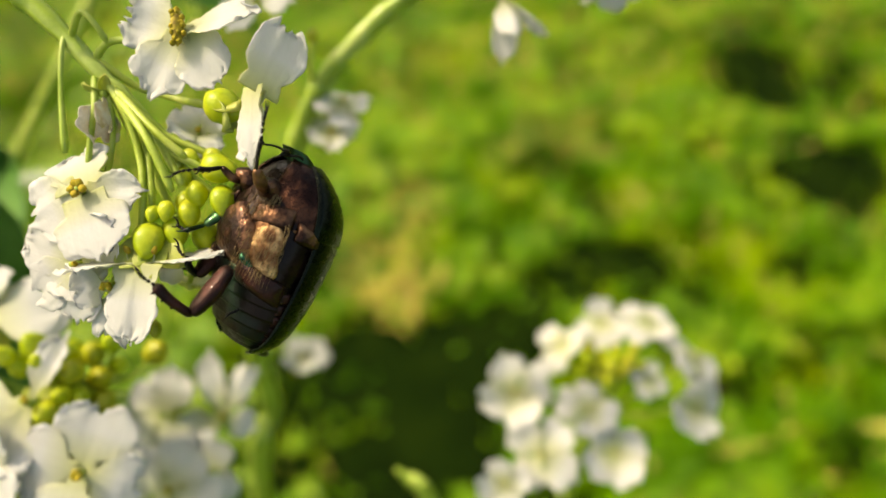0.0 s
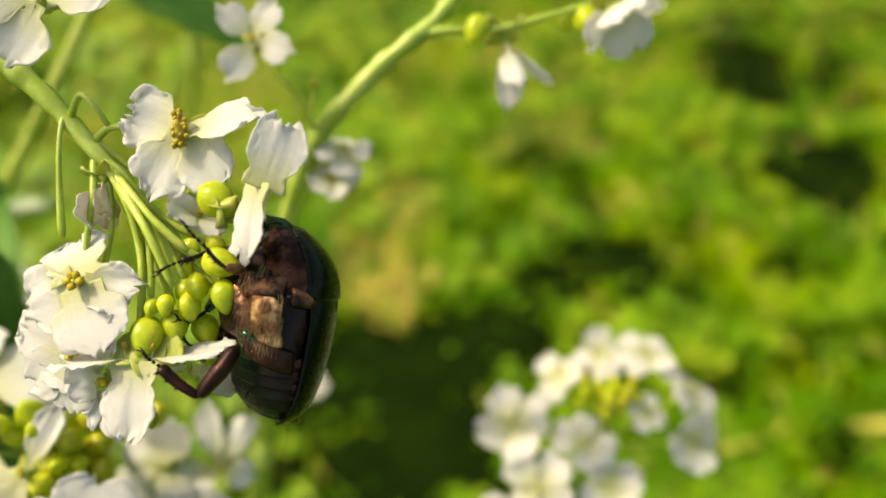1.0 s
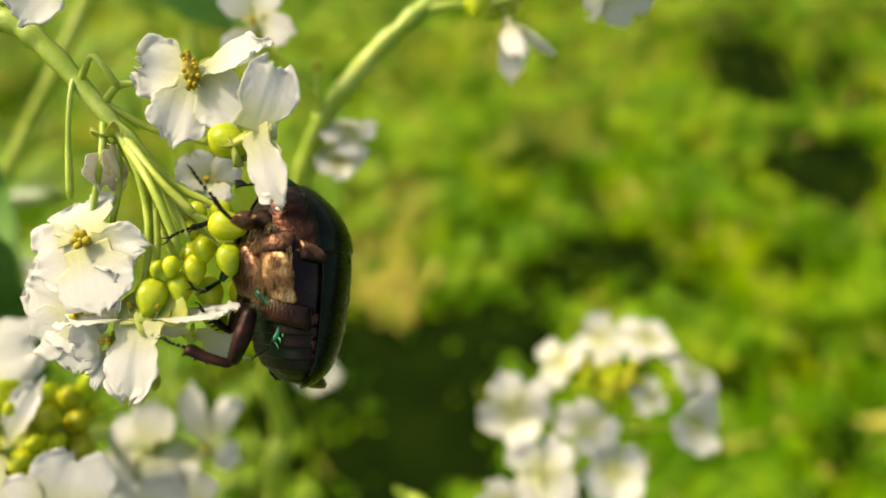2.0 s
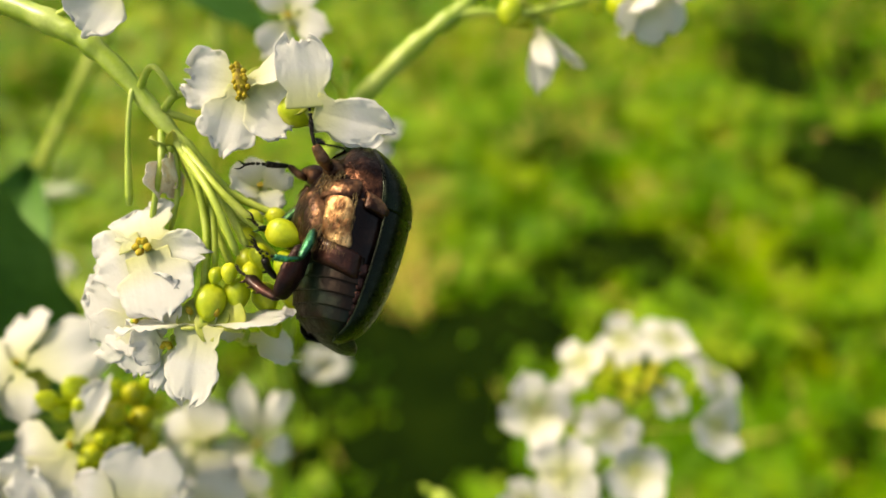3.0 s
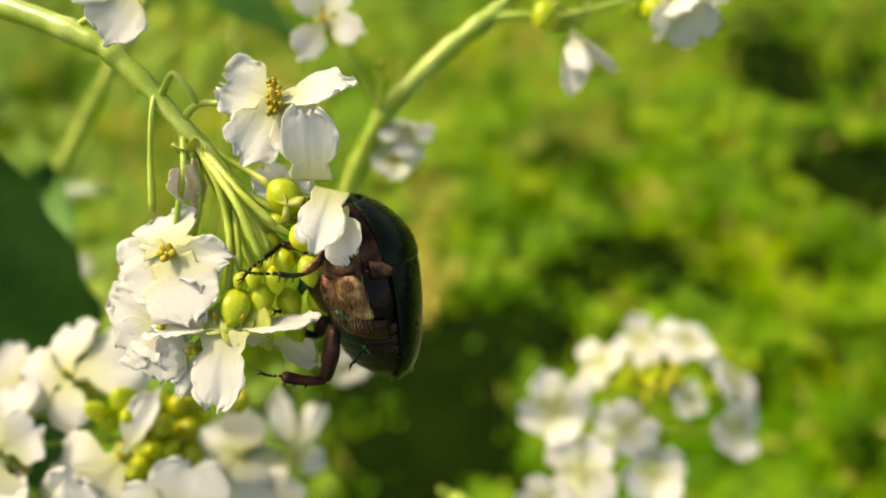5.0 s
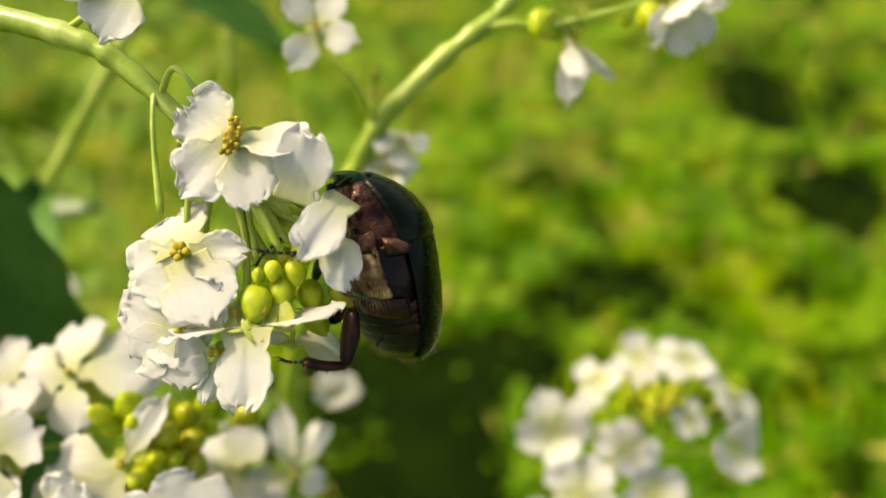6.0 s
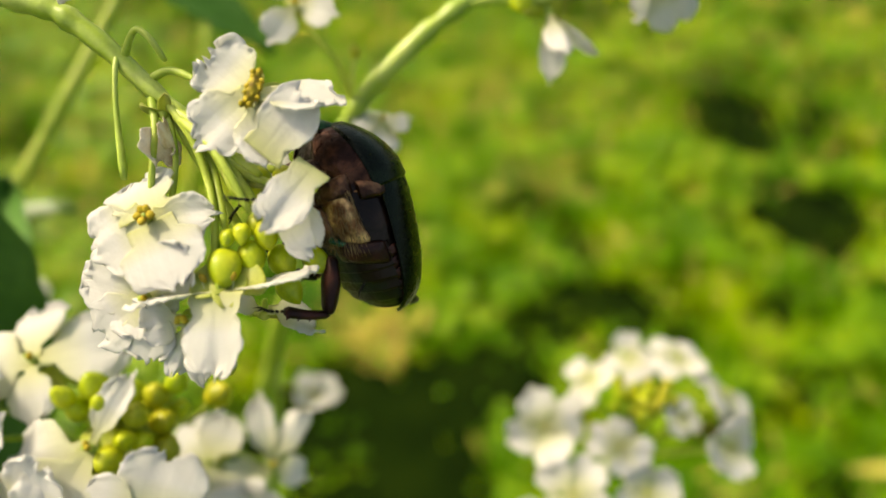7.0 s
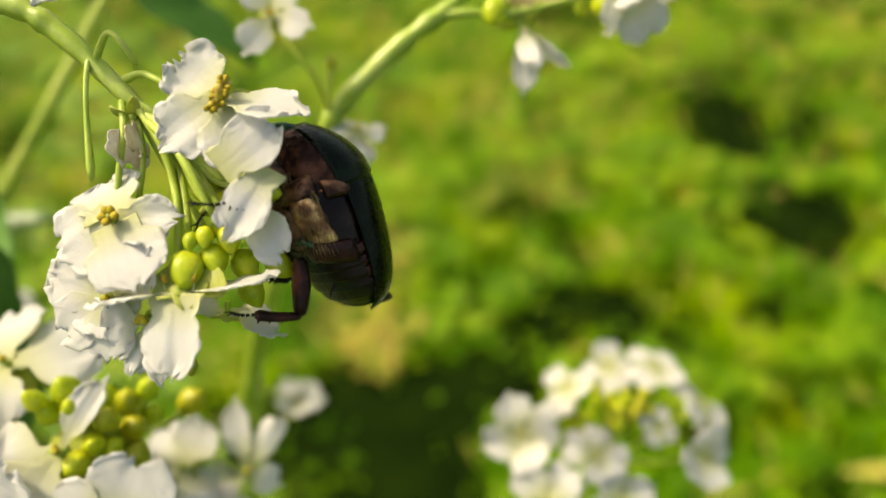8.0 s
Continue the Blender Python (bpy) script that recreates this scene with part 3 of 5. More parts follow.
BUD_ROWS += [(spot(-18.91, -5.69, 75), (0.2, -0.9, 0.4), 0.95, BUD),
             (spot(-16.46, -6.14, 77), (0.4, -0.9, 0.2), 1.0, BUD),
             (spot(-13.39, -6.22, 78), (0.7, -0.7, 0.1), 0.95, BUD),
             (spot(-16.08, -8.91, 78), (0.5, -0.9, 0.1), 0.9, BUD),
             (spot(-21.32, -6.52, 74), (0.1, -0.75, 0.6), 1.2, BUD),
             (spot(-18.77, -2.33, 78), (0.3, -1, 0.2), 0.8, BUD),
             (spot(-24.73, -14.69, 77), (0.2, -0.9, 0.3), 0.6, BUD_YELLOW),
             (spot(-22.77, -15.68, 79), (0.2, -0.9, 0.3), 0.55, BUD_YELLOW)]
for k, (p, ax, s, m) in enumerate(BUD_ROWS):
    bud(branch, p, ax, s, m, k)
# spent flower hanging limp between the stalks
w_ = flower(branch, spot(-26.91, 9.21, 77), (0.05, -1, 0.25), 20, 0.72, (84, 88, 82, 86), 40, anthers=4, kinds=[PETALS[2]] * 4, sizes=(0.8, 0.0, 1.0, 0.0))
for ch in w_.children:
    if ch.name.startswith("petal"):
        ch.data = mesh_of("petal", [v.co for v in ch.data.vertices], [tuple(p.vertices) for p in ch.data.polygons], WILTED)
tagged(w_, "limp, browned spent flower")
# open flowers: the one with four fat anthers, and a second one pressed against it from below
flower(branch, spot(-27.99, -1.21, 75), (-0.05, 0.12, 0.99), 0, 0.94, (8, -14, -5, 8), 2, angles=(-7, 112, 207, 290), sizes=(1, 1, 1, 1), spread=0.4, anthers=5, plump=1.7, wild=8, jitter=3, sepals=0,
       kinds=(petal_mesh(6.3, 4.6, -0.05, 0.05, 0.18, 61, 0, 0.5), petal_mesh(5.0, 7.2, -0.10, 0.06, 0.20, 62, 0, 0.8), petal_mesh(6.6, 7.6, -0.10, 0.02, 0.16, 63, 0, 0.6), petal_mesh(7.6, 8.6, -0.06, -0.03, 0.10, 64, 0, 0.6)))
flower(branch, spot(-28.90, -8.45, 76.2), (-0.18, -0.05, 0.98), 0, 1.0, (8, -10, -5, 5), 3, angles=(35, 158, 205, 262), anthers=1, wild=8, jitter=4, sepals=2,
       kinds=(petal_mesh(6.2, 5.4, 0.05, 0.08, 0.08, 65), petal_mesh(7.4, 5.6, -0.05, 0.06, 0.09, 66, 0, 0.5), petal_mesh(6.8, 5.8, -0.14, 0.04, 0.08, 67, 0, 0.5), petal_mesh(5.8, 5.8, -0.10, 0.05, 0.07, 68, 0, 0.5)))
flower(branch, spot(-30.30, -5.20, 78), (-0.3, 0.1, 0.95), 0, 0.95, (5, 0, 5, 5), 17, angles=(30, 120, 200, 280), anthers=0, kinds=(PETALS[0], WIDE_PETALS[1], PETALS[0], WIDE_PETALS[2]), wild=8, jitter=5)
# the lowest flower, seen from its rim: one petal hangs, two spread like a thin roof
flower(branch, spot(-21.86, -9.18, 73.5), (0.04, 0.96, 0.20), 0, 1.0, (4, -12, 2, -70), 4, angles=(8, 95, 172, 258), sizes=(1.0, 0.8, 1.0, 1.0), sepals=0, anthers=4, spread=1.6, wild=5, jitter=2,
       kinds=(petal_mesh(8.6, 5.0, 0.06, 0.02, 0.15, 71), PETALS[0], petal_mesh(7.6, 5.4, -0.12, -0.04, 0.18, 72), petal_mesh(7.8, 5.4, -0.05, 0.04, 0.16, 73, 0, 1.0)))
flower(branch, spot(-25.3, -10.6, 75.5), (-0.1, -0.2, 0.97), 0, 1.0, (5, 0, 5, 0), 14, angles=(190, 252, 282, 20), sizes=(0.62, 0.8, 0.85, 0.0), kinds=[PETALS[2], SLIM_PETALS[1], SLIM_PETALS[0], None], anthers=4, sepals=1, wild=8, jitter=4)
flower(branch, spot(-19.2, -10.9, 80), (0.2, 0.8, 0.5), 0, 0.8, (5, 20, 10, 0), 19, angles=(2, 90, 180, 270), sizes=(1, 0, 0.6, 0), anthers=0, sepals=2, wild=8, jitter=3)
flower(branch, spot(-18.48, 5.59, 82), (0.1, 0.5, 0.8), 30, 0.55, (30, 30, 30, 30), 9)
flower(branch, spot(-31.3, 26.2, 74), (0.05, 0.25, 0.96), 0, 1.0, (5, 5, 5, -5), 10, angles=(10, 90, 165, 236), jitter=4, wild=8, sepals=2, kinds=(petal_mesh(6.6, 5.4, 0, 0.1, 0.14, 74), None, None, petal_mesh(6.6, 6.0, -0.12, 0.12, 0.12, 75)))
stalk(branch, "pedicel", [spot(-40.29, 23.07, 78), spot(-36.35, 24.6, 76.5), spot(-31.9, 26.3, 75.0)], [0.4, 0.32, 0.35])
# pale sepals of the lowest flower, spread from its receptacle
for k, a in enumerate((-140, -92, -42)):
    part("sepal", SEPALS[k % 2], branch, Matrix.Translation(spot(-20.9, -6.6, 74.6) - branch.location) @ facing((0.05, 0.35, 0.93), a) @ Matrix.Diagonal((1.15, 1.7, 0.8, 1)))

# the two flowers that the beetle pushes about: each on its own stalk, which turns at the fork of the stem
FORK = spot(-28.22, 13.51, 78)
TO_FORK = Matrix.Translation(FORK - branch_base)


def swinging_stalk(points, radii):
    """A flower stalk with its foot at the fork, as a part that can turn there."""
    return part("pedicel", tube("pedicel", [p - FORK for p in points], radii, PEDICEL, steps=6), branch, TO_FORK)


upper_stalk = swinging_stalk([FORK, spot(-25.91, 14.81, 77), spot(-21.20, 14.21, 76), spot(-17.71, 14.39, 76)], [0.45, 0.38, 0.34, 0.4])
upper = flower(branch, spot(-17.02, 14.42, 75), (0, 0, 1), 0, 1.0, (10, -16, -2, 12), 21, angles=(11, 158, 240, 309), anthers=16, row=3.3, plump=1.1, wild=4, jitter=1, twists=(-46, 0, 0, 0), sepals=2,
               kinds=(petal_mesh(7.3, 5.8, -0.04, 0.10, 0.14, 81, 0, 0.5), petal_mesh(6.0, 6.4, -0.10, 0.10, 0.30, 82, 0.8, 0.5), petal_mesh(6.8, 6.1, -0.10, 0.06, 0.17, 83, 0, 0.45), petal_mesh(6.6, 6.2, -0.08, 0.05, 0.18, 84, 0, 0.45)))
part("pistil", mesh_of("pistil", *egg_data((0, 0, 0.0017), (0, 1, 0.1), 3.9, 1.4, 8, 12, 0.95, 0.12), STAMEN_YELLOW), upper, label="olive-yellow crowded stamen column")
lower_stalk = swinging_stalk([FORK, spot(-24.43, 10.56, 79), spot(-20.04, 8.80, 79), spot(-16.0, 7.2, 75.6)], [0.42, 0.36, 0.36, 0.5])
lower = part("flower", mesh_of("flower", *egg_data((0, 0, 0), (0, 0, 1), 4.9, 3.7, 10, 16, 0.85, 0.09), BUD), branch, Matrix.Translation(spot(-14.01, 6.58, 74) - branch_base), "pushed-over flower with a swollen yellow-green calyx")
lower.matrix_local = lower.matrix_local @ facing((0.75, -0.6, 0.3), 20)
for k in range(3):
    part("sepal", SEPALS[k % 2], lower, pose(0, 0, -0.0016, 0, 0, 120 * k + 40) @ pose(0.0002, 0, 0, 0, -58, 0) @ Matrix.Diagonal((1.2, 1.6, 1.2, 1)))
TOP_LENGTH, SIDE_LENGTH, END_LENGTH = 7.0, 7.6, 5.4
top_petal = part("petal", petal_mesh(TOP_LENGTH, 5.4, -0.05, 0.06, 0.14, 91, 0, 0.75), lower)
side_petal = part("petal", petal_mesh(SIDE_LENGTH, 4.3, -0.04, 0.06, 0.13, 92, 0, 0.8), lower)
end_petal = part("petal", petal_mesh(END_LENGTH, 4.4, -0.06, 0.08, 0.12, 93, 0, 0.8), lower)

# ---- flower head below, upright ----
low_c = spot(-44.44, -27.58, 112.8)
low = plant_at("flower_head", under(low_c, -0.01, 0.01), "round head of white cress-like flowers with green-yellow buds", "flower", "upright flower heads")
stalk(low, "stem", [low.location.copy(), low.location + Vector((0.006, -0.004, 0.25)), low_c + Vector((0.0, 0.01, -0.05)), low_c], [2.2, 2.0, 1.5, 0.9], STEM, steps=8, sides=12, ridges=0.03)
LOW = [(spot(-51.91, -17.08, 100.8), (-0.2, 0.45, 0.85), 0, 1.05, (10, -5, 10, 5), (100, 24, 195, 262), (1.05, 1.2, 1.0, 0.9)),
       (spot(-59.38, -26.22, 97.2), (-0.2, 0.15, 0.96), 0, 1.1, (5, 5, 10, 0), (95, 35, 180, 268), (1, 0.85, 1, 1.1)),
       (spot(-34.86, -35.08, 93.6), (0.02, 0.08, 0.99), 0, 0.98, (2, 4, 2, 0), (72, 158, 250, 345), (1.12, 1.05, 1.0, 0.95)),
       (spot(-42.41, -26.69, 95.4), (-0.05, 0.25, 0.95), 0, 1.05, (18, 2, 0, 0), (63, 192, 248, 330), (1.05, 1.1, 1.1, 0.0))]
LOW += [(spot(-36.25, -34.33, 124.8), (0.0, 0.45, 0.9), 0, 0.95, (15, 10, 5, 0), (70, 125, 210, 300), (1, 1, 1, 1)),
        (spot(-26.90, -34.99, 127.2), (0.0, 0.25, 0.97), 0, 1.2, (12, 10, 5, 0), (112, 74, 335, 215), (1.0, 1.0, 0.55, 0.8)),
        (spot(-61.84, -20.15, 105.6), (-0.5, 0.4, 0.75), 0, 0.95, (5, 20, 10, 5), (0, 100, 180, 270), (0.0, 1, 1, 1)),
        (spot(-33.48, -45.43, 120.0), (0.0, 0.3, 0.96), 0, 1.15, (10, 10, 10, 10), (60, 150, 240, 330), (1, 1, 1, 1))]
LOW += [(spot(-49.22, -35.62, 96.0), (-0.3, 0.1, 0.95), 0, 1.05, (10, 10, 10, 10), (60, 140, 230, 320), (1.1, 1, 1, 1)),
        (spot(-30.04, -43.91, 124.8), (0.1, 0.3, 0.9), 0, 1.0, (10, 10, 10, 10), (60, 140, 230, 320), (0.8, 1, 1, 0.8)),
        (spot(-56.21, -37.08, 96.0), (-0.5, -0.1, 0.8), 0, 1.05, (10, 10, 10, 10), (20, 110, 200, 290), (1, 1, 1, 1)),
        (spot(-69.06, -21.55, 100.8), (-0.7, 0.2, 0.7), 0, 1.0, (10, 10, 10, 10), (20, 110, 200, 290), (1, 1, 1, 1))]
LOW.append((spot(-36.12, -36.34, 97.0), (0.02, 0.08, 0.99), 0, 0.92, (0, 0, 0, 0), (115, 205, 298, 25), (1.0, 1.0, 1.0, 0.9)))
SLIM = (SLIM_PETALS[0], SLIM_PETALS[1], None, None)
for k, (p, ax, sp, s, ti, an, sz) in enumerate(LOW):
    flower(low, p, ax, sp, 1.2 * s, ti, 50 + k, angles=an, sizes=sz, anthers=(1, 4, 6, 2, 0, 1, 0, 2, 4, 2, 2, 2, 0)[k], wild=12, sepals=0 if k in (2, 5, 12) else 4,
           kinds=(WIDE_PETALS[0], WIDE_PETALS[1], WIDE_PETALS[2], WIDE_PETALS[1]) if k == 2 else SLIM if k == 5 else (SLIM_PETALS[0], None, None, None) if k == 3 else None)
    q = low_c.lerp(p, 0.55) + aim(0, -0.2, -1) * 0.006
    stalk(low, "pedicel", [low_c + Vector((0, 0, -0.012 - 0.001 * k)), q, p - aim(*ax) * 0.001], [0.45, 0.36, 0.42], steps=4, sides=8)
for k, (x, y, d) in enumerate(((-46.7, -20.6, 96), (-43.7, -19.6, 98), (-38.2, -22.9, 97), (-39.2, -25.7, 96), (-40.9, -28.1, 96), (-37.4, -21.1, 101), (-34.7, -19.2, 101), (-40.3, -20.9, 101), (-36.2, -24.2, 101),
                               (-45.7, -22.2, 98), (-34.7, -22.8, 103), (-30.7, -21.4, 106), (-41.0, -22.9, 98), (-37.7, -26.3, 98), (-35.9, -27.7, 101), (-43.7, -29.8, 98), (-41.9, -21.6, 96))):
    p = spot(x, y, d)
    ax = ((x + 41.4) / 12.6, (y + 25.2) / 9.6 + 0.2, 0.9)
    bud(low, p, ax, 0.95 + 0.55 * ((k * 37) % 10) / 10, BUD_YELLOW if k % 3 == 2 else BUD, k)
    stalk(low, "pedicel", [low_c, low_c.lerp(p, 0.6) + Vector((0, 0, -0.003)), p], [0.4, 0.36, 0.4], steps=3, sides=7)

# ---- second head, farther off ----
far_c = spot(42.08, -32.07, 150)
far = plant_at("flower_head", under(far_c, 0.01, 0.015), "compact head of white flowers round bright yellow-green buds", "flower", "upright flower heads")
stalk(far, "stem", [far.location.copy(), far.location + Vector((-0.004, -0.006, 0.25)), far_c + Vector((0.002, 0.008, -0.05)), far_c], [2.4, 2.1, 1.6, 1.0], STEM, steps=8, sides=12, ridges=0.03)
FAR = [((21.5, -30.9, 142), (-0.3, 0.1, 0.95), 20, 1.12),
       ((31.8, -23.1, 149), (-0.35, 0.75, 0.55), 45, 0.85),
       ((40.4, -19.2, 152), (-0.1, 0.75, 0.65), 10, 0.85),
       ((49.7, -19.1, 151), (0.2, 0.72, 0.65), 35, 0.90),
       ((57.1, -25.6, 147), (0.5, 0.6, 0.6), 60, 0.95),
       ((56.1, -34.6, 143), (0.35, 0.1, 0.92), 15, 0.95),
       ((47.3, -29.4, 143), (0.2, 0.35, 0.9), 70, 0.60),
       ((34.7, -34.0, 139), (-0.1, 0.2, 0.97), 80, 0.82),
       ((25.9, -42.0, 138), (-0.2, 0.15, 0.95), 50, 1.10),
       ((39.5, -42.2, 140), (0.0, 0.1, 0.95), 30, 0.95),
       ((19.0, -46.9, 137), (-0.3, 0.0, 0.9), 10, 0.80)]
for k, ((x, y, d), ax, sp, s) in enumerate(FAR):
    p = spot(x, y, d)
    flower(far, p, ax, sp, 0.97 * s, (6, 14, 4, 10), 80 + k, anthers=1, wild=14, sepals=0)
    stalk(far, "pedicel", [far_c + Vector((0, 0, -0.012)), far_c.lerp(p, 0.6) + Vector((0, 0, -0.006)), p - aim(*ax) * 0.001], [0.45, 0.36, 0.42], steps=4, sides=8)
rb = random.Random(12)
for k in range(17):
    a, r = k * 2.4, 1.5 * math.sqrt(k) + rb.uniform(-0.5, 0.5)
    p = spot(39.51, -25.36, 141) + aim(1, 0, 0) * (1.1 * r * math.cos(a) / 1000) + aim(0, 0.8, -0.5) * (r * 0.7 * math.sin(a) / 1000) + aim(0, 0, 1) * rb.uniform(-0.002, 0.001)
    bud(far, p, (0.3 * math.cos(a), 0.3 * math.sin(a) + 0.3, 0.9), rb.uniform(0.55, 0.95), BUD_YELLOW if k % 3 else BUD, k)
    stalk(far, "pedicel", [far_c, far_c.lerp(p, 0.6), p], [0.4, 0.34, 0.36], steps=3, sides=7)

# ---- tall stem behind, leaning over ----
tall_b = under(spot(-62, -95, 240), -0.02, 0.02)
tall = plant_at("flowering_plant", tall_b, "tall pale-green leaning flower stem with drooping white flowers", "flower")
stalk(tall, "stem", [tall_b, tall_b + Vector((0.003, -0.006, 0.18)), spot(-40, -64, 200), spot(-34, -42.39, 185), spot(-31.15, -24.40, 160), spot(-20.01, 0.10, 128), spot(-12.47, 14.81, 113), spot(-7.85, 21.39, 109), spot(0.49, 28.92, 106), spot(7.73, 34.52, 105), spot(11.75, 40.32, 105), spot(15.92, 52.07, 106)],
      [3.0, 2.8, 2.6, 2.4, 2.1, 1.6, 1.45, 1.4, 1.35, 1.2, 1.1, 0.9], STEM, steps=10, sides=14, ridges=0.05, knots=0.35)
stalk(tall, "side_branch", [spot(6.12, 32.67, 105), spot(10.04, 32.92, 104), spot(14.03, 32.60, 104), spot(21.79, 33.87, 103), spot(30.17, 36.04, 102)], [0.8, 0.65, 0.55, 0.5, 0.4], STEM)
for k, (p, ax, sp, s, ti) in enumerate((
        (spot(17.62, 31.60, 105), (0.1, -0.95, 0.25), 0, 1.3, (55, 75, 72, 78)), (spot(31.6, 35.0, 101), (0.35, -0.75, 0.45), 20, 0.95, (45, 40, 50, 60)), (spot(-17.45, 31.34, 103), (0.05, 0.05, 1), 0, 0.82, (14, 20, 14, 18)),
        (spot(-6.13, 16.84, 111), (0.2, 0.75, 0.6), 10, 0.66, (10, 10, 0, -30)), (spot(-8.14, 12.90, 113), (0.1, 0.3, 0.9), 30, 0.58, (10, 10, 10, 10)))):
    flower(tall, p, ax, sp, s, ti, 110 + k, angles=(58, 132, 242, 335) if k == 2 else (0, 90, 180, 270), kinds=[SLIM_PETALS[0]] * 4 if k == 0 else [LONG_PETAL] * 4 if k == 2 else None, sizes=(0.9, 0.85, 0.0, 1.0) if k == 0 else (1, 1, 1, 1), wild=14)
flower(tall, spot(-24.56, -30.15, 178), (0.3, 0.6, 0.7), 20, 0.95, (55, 60, 50, 65), 118)
flower(tall, spot(-25.66, -27.45, 180), (0.1, 0.8, 0.4), 60, 0.6, (40, 60, 50, 45), 119)
stalk(tall, "pedicel", [spot(-31.73, -26.73, 163), spot(-28.53, -25.93, 170), spot(-25.10, -30.97, 178)], [0.6, 0.5, 0.55])
stalk(tall, "pedicel", [spot(-9.87, 19.23, 111), spot(-11.70, 23.64, 106), spot(-14.67, 27.18, 104), spot(-17.06, 30.77, 104)], [0.5, 0.36, 0.34, 0.4])
stalk(tall, "pedicel", [spot(-11.60, 15.68, 113), spot(-8.93, 15.36, 112), spot(-6.18, 16.39, 112)], [0.5, 0.4, 0.4])
stalk(tall, "pedicel", [spot(-10.55, 18.38, 111), spot(-10.17, 21.40, 107), spot(-9.58, 25.43, 105)], [0.4, 0.3, 0.34])
bud(tall, spot(-9.58, 25.67, 105), (0, 1, 0.2), 0.55, BUD_YELLOW, 2)
stalk(tall, "pedicel", [spot(14.03, 32.60, 104), spot(16.42, 33.56, 104), spot(17.86, 32.11, 105)], [0.4, 0.34, 0.4])
for p, ax, s in ((spot(28.77, 33.38, 102), (0.2, -0.8, 0.5), 1.25), (spot(13.50, 32.60, 103), (-0.2, -0.9, 0.4), 1.3), (spot(25.98, 33.56, 104), (0, -1, 0.3), 0.7)):
    bud(tall, p, ax, s, BUD, 1)
stalk(tall, "pedicel", [spot(27.18, 35.11, 102.5), spot(30.17, 35.41, 102), spot(32.52, 34.63, 102)], [0.4, 0.34, 0.4])


# ---- leaves and stray stalks ----
def leaf_mesh(length, width, arch, cup, waves, seed, material=None):
    """Lance-shaped leaf with a raised midrib and a wavy rim, along +x."""
    def fn(u, v):
        half = width / 2 * math.sin(math.pi * (0.04 + 0.955 * u ** 0.8)) ** 0.85
        y = half * v * (1 + 0.05 * math.sin(38 * u + seed) * abs(v))
        z = length * (arch * u * u + waves * math.sin(17 * u + seed) * v * abs(v) * 0.5) + cup * width * v * v - 0.02 * width * max(0, 1 - abs(v) * 9)
        return (length * u, y, z)
    return mesh_of("leaf", *sheet_data(fn, 26, 14, 0.0004), material or LEAF)


def along(p, tip, normal):
    """Pose with +x from p to tip and +z near the given direction of the working axes."""
    x = (tip - p).normalized()
    z = aim(*normal)
    z = (z - x * z.dot(x)).normalized()
    return Matrix.Translation(p) @ Matrix((x, z.cross(x), z)).transposed().to_4x4()


broad_tip, broad_foot = spot(-76.74, 22.40, 112), spot(-79.05, -43.35, 135)
broad_b = under(broad_foot, 0.0, 0.01)
broad = plant_at("broad_leaved_plant", broad_b, "large dark green shaded leaf on a stout stalk", "plant")
stalk(broad, "leaf_stalk", [broad_b, broad_b + Vector((0, -0.004, 0.3)), broad_foot + Vector((0, 0.004, -0.04)), broad_foot], [2.6, 2.4, 2.0, 1.4], STEM, steps=8, sides=12)
part("leaf", leaf_mesh((broad_tip - broad_foot).length, 0.034, 0.03, 0.16, 0.015, 2.0), broad, Matrix.Translation(-broad_b) @ along(broad_foot, broad_tip, (0.55, -0.15, 0.8)))
second = spot(-84.06, -42.21, 120)
part("leaf", leaf_mesh(0.075, 0.030, -0.05, 0.1, 0.02, 4.0), broad, Matrix.Translation(-broad_b) @ along(second, spot(-86.68, 2.41, 150), (0.1, 0.5, 0.85)))
stalk(broad, "leaf_stalk", [broad_b + Vector((-0.002, 0, 0.01)), broad_b + Vector((-0.02, 0, 0.3)), second], [2.2, 2.0, 1.2], STEM, steps=8, sides=10)

pale_top = spot(-65.22, 51.20, 155)
pale_low = spot(-97.10, 9.52, 175)
pale_b = under(pale_low, -0.06, 0.03)
pale = plant_at("leafy_stem", pale_b, "pale green slanting stem with a small glossy leaf", "plant")
stalk(pale, "stem", [pale_b, pale_b + Vector((0.01, 0, 0.3)), spot(-114.16, -8.59, 190), pale_low, spot(-78.72, 31.16, 162), pale_top, spot(-52.19, 73.69, 150)], [2.6, 2.4, 2.0, 1.75, 1.55, 1.4, 1.2], STEM, steps=8, sides=12, ridges=0.03)
part("leaf", leaf_mesh(0.017, 0.008, -0.2, 0.2, 0.03, 1.0, LEAF_PALE), pale, Matrix.Translation(-pale_b) @ along(spot(-95.21, 10.80, 174), spot(-74.13, 17.07, 170), (-0.3, 0.75, 0.6)))
part("leaf", leaf_mesh(0.030, 0.013, -0.1, 0.2, 0.03, 3.0), pale, Matrix.Translation(-pale_b) @ along(spot(-57.55, 59.53, 152), spot(-38.49, 49.42, 155), (0.3, 0.2, 0.4)))

flower(pale, spot(-94.15, -6.10, 185), (0.1, 0.5, 0.85), 20, 0.8, (30, 40, 35, 30), 130)
stalk(pale, "pedicel", [spot(-116.23, -11.56, 191), spot(-104.32, -12.82, 188), spot(-94.43, -6.95, 185)], [0.7, 0.5, 0.5])

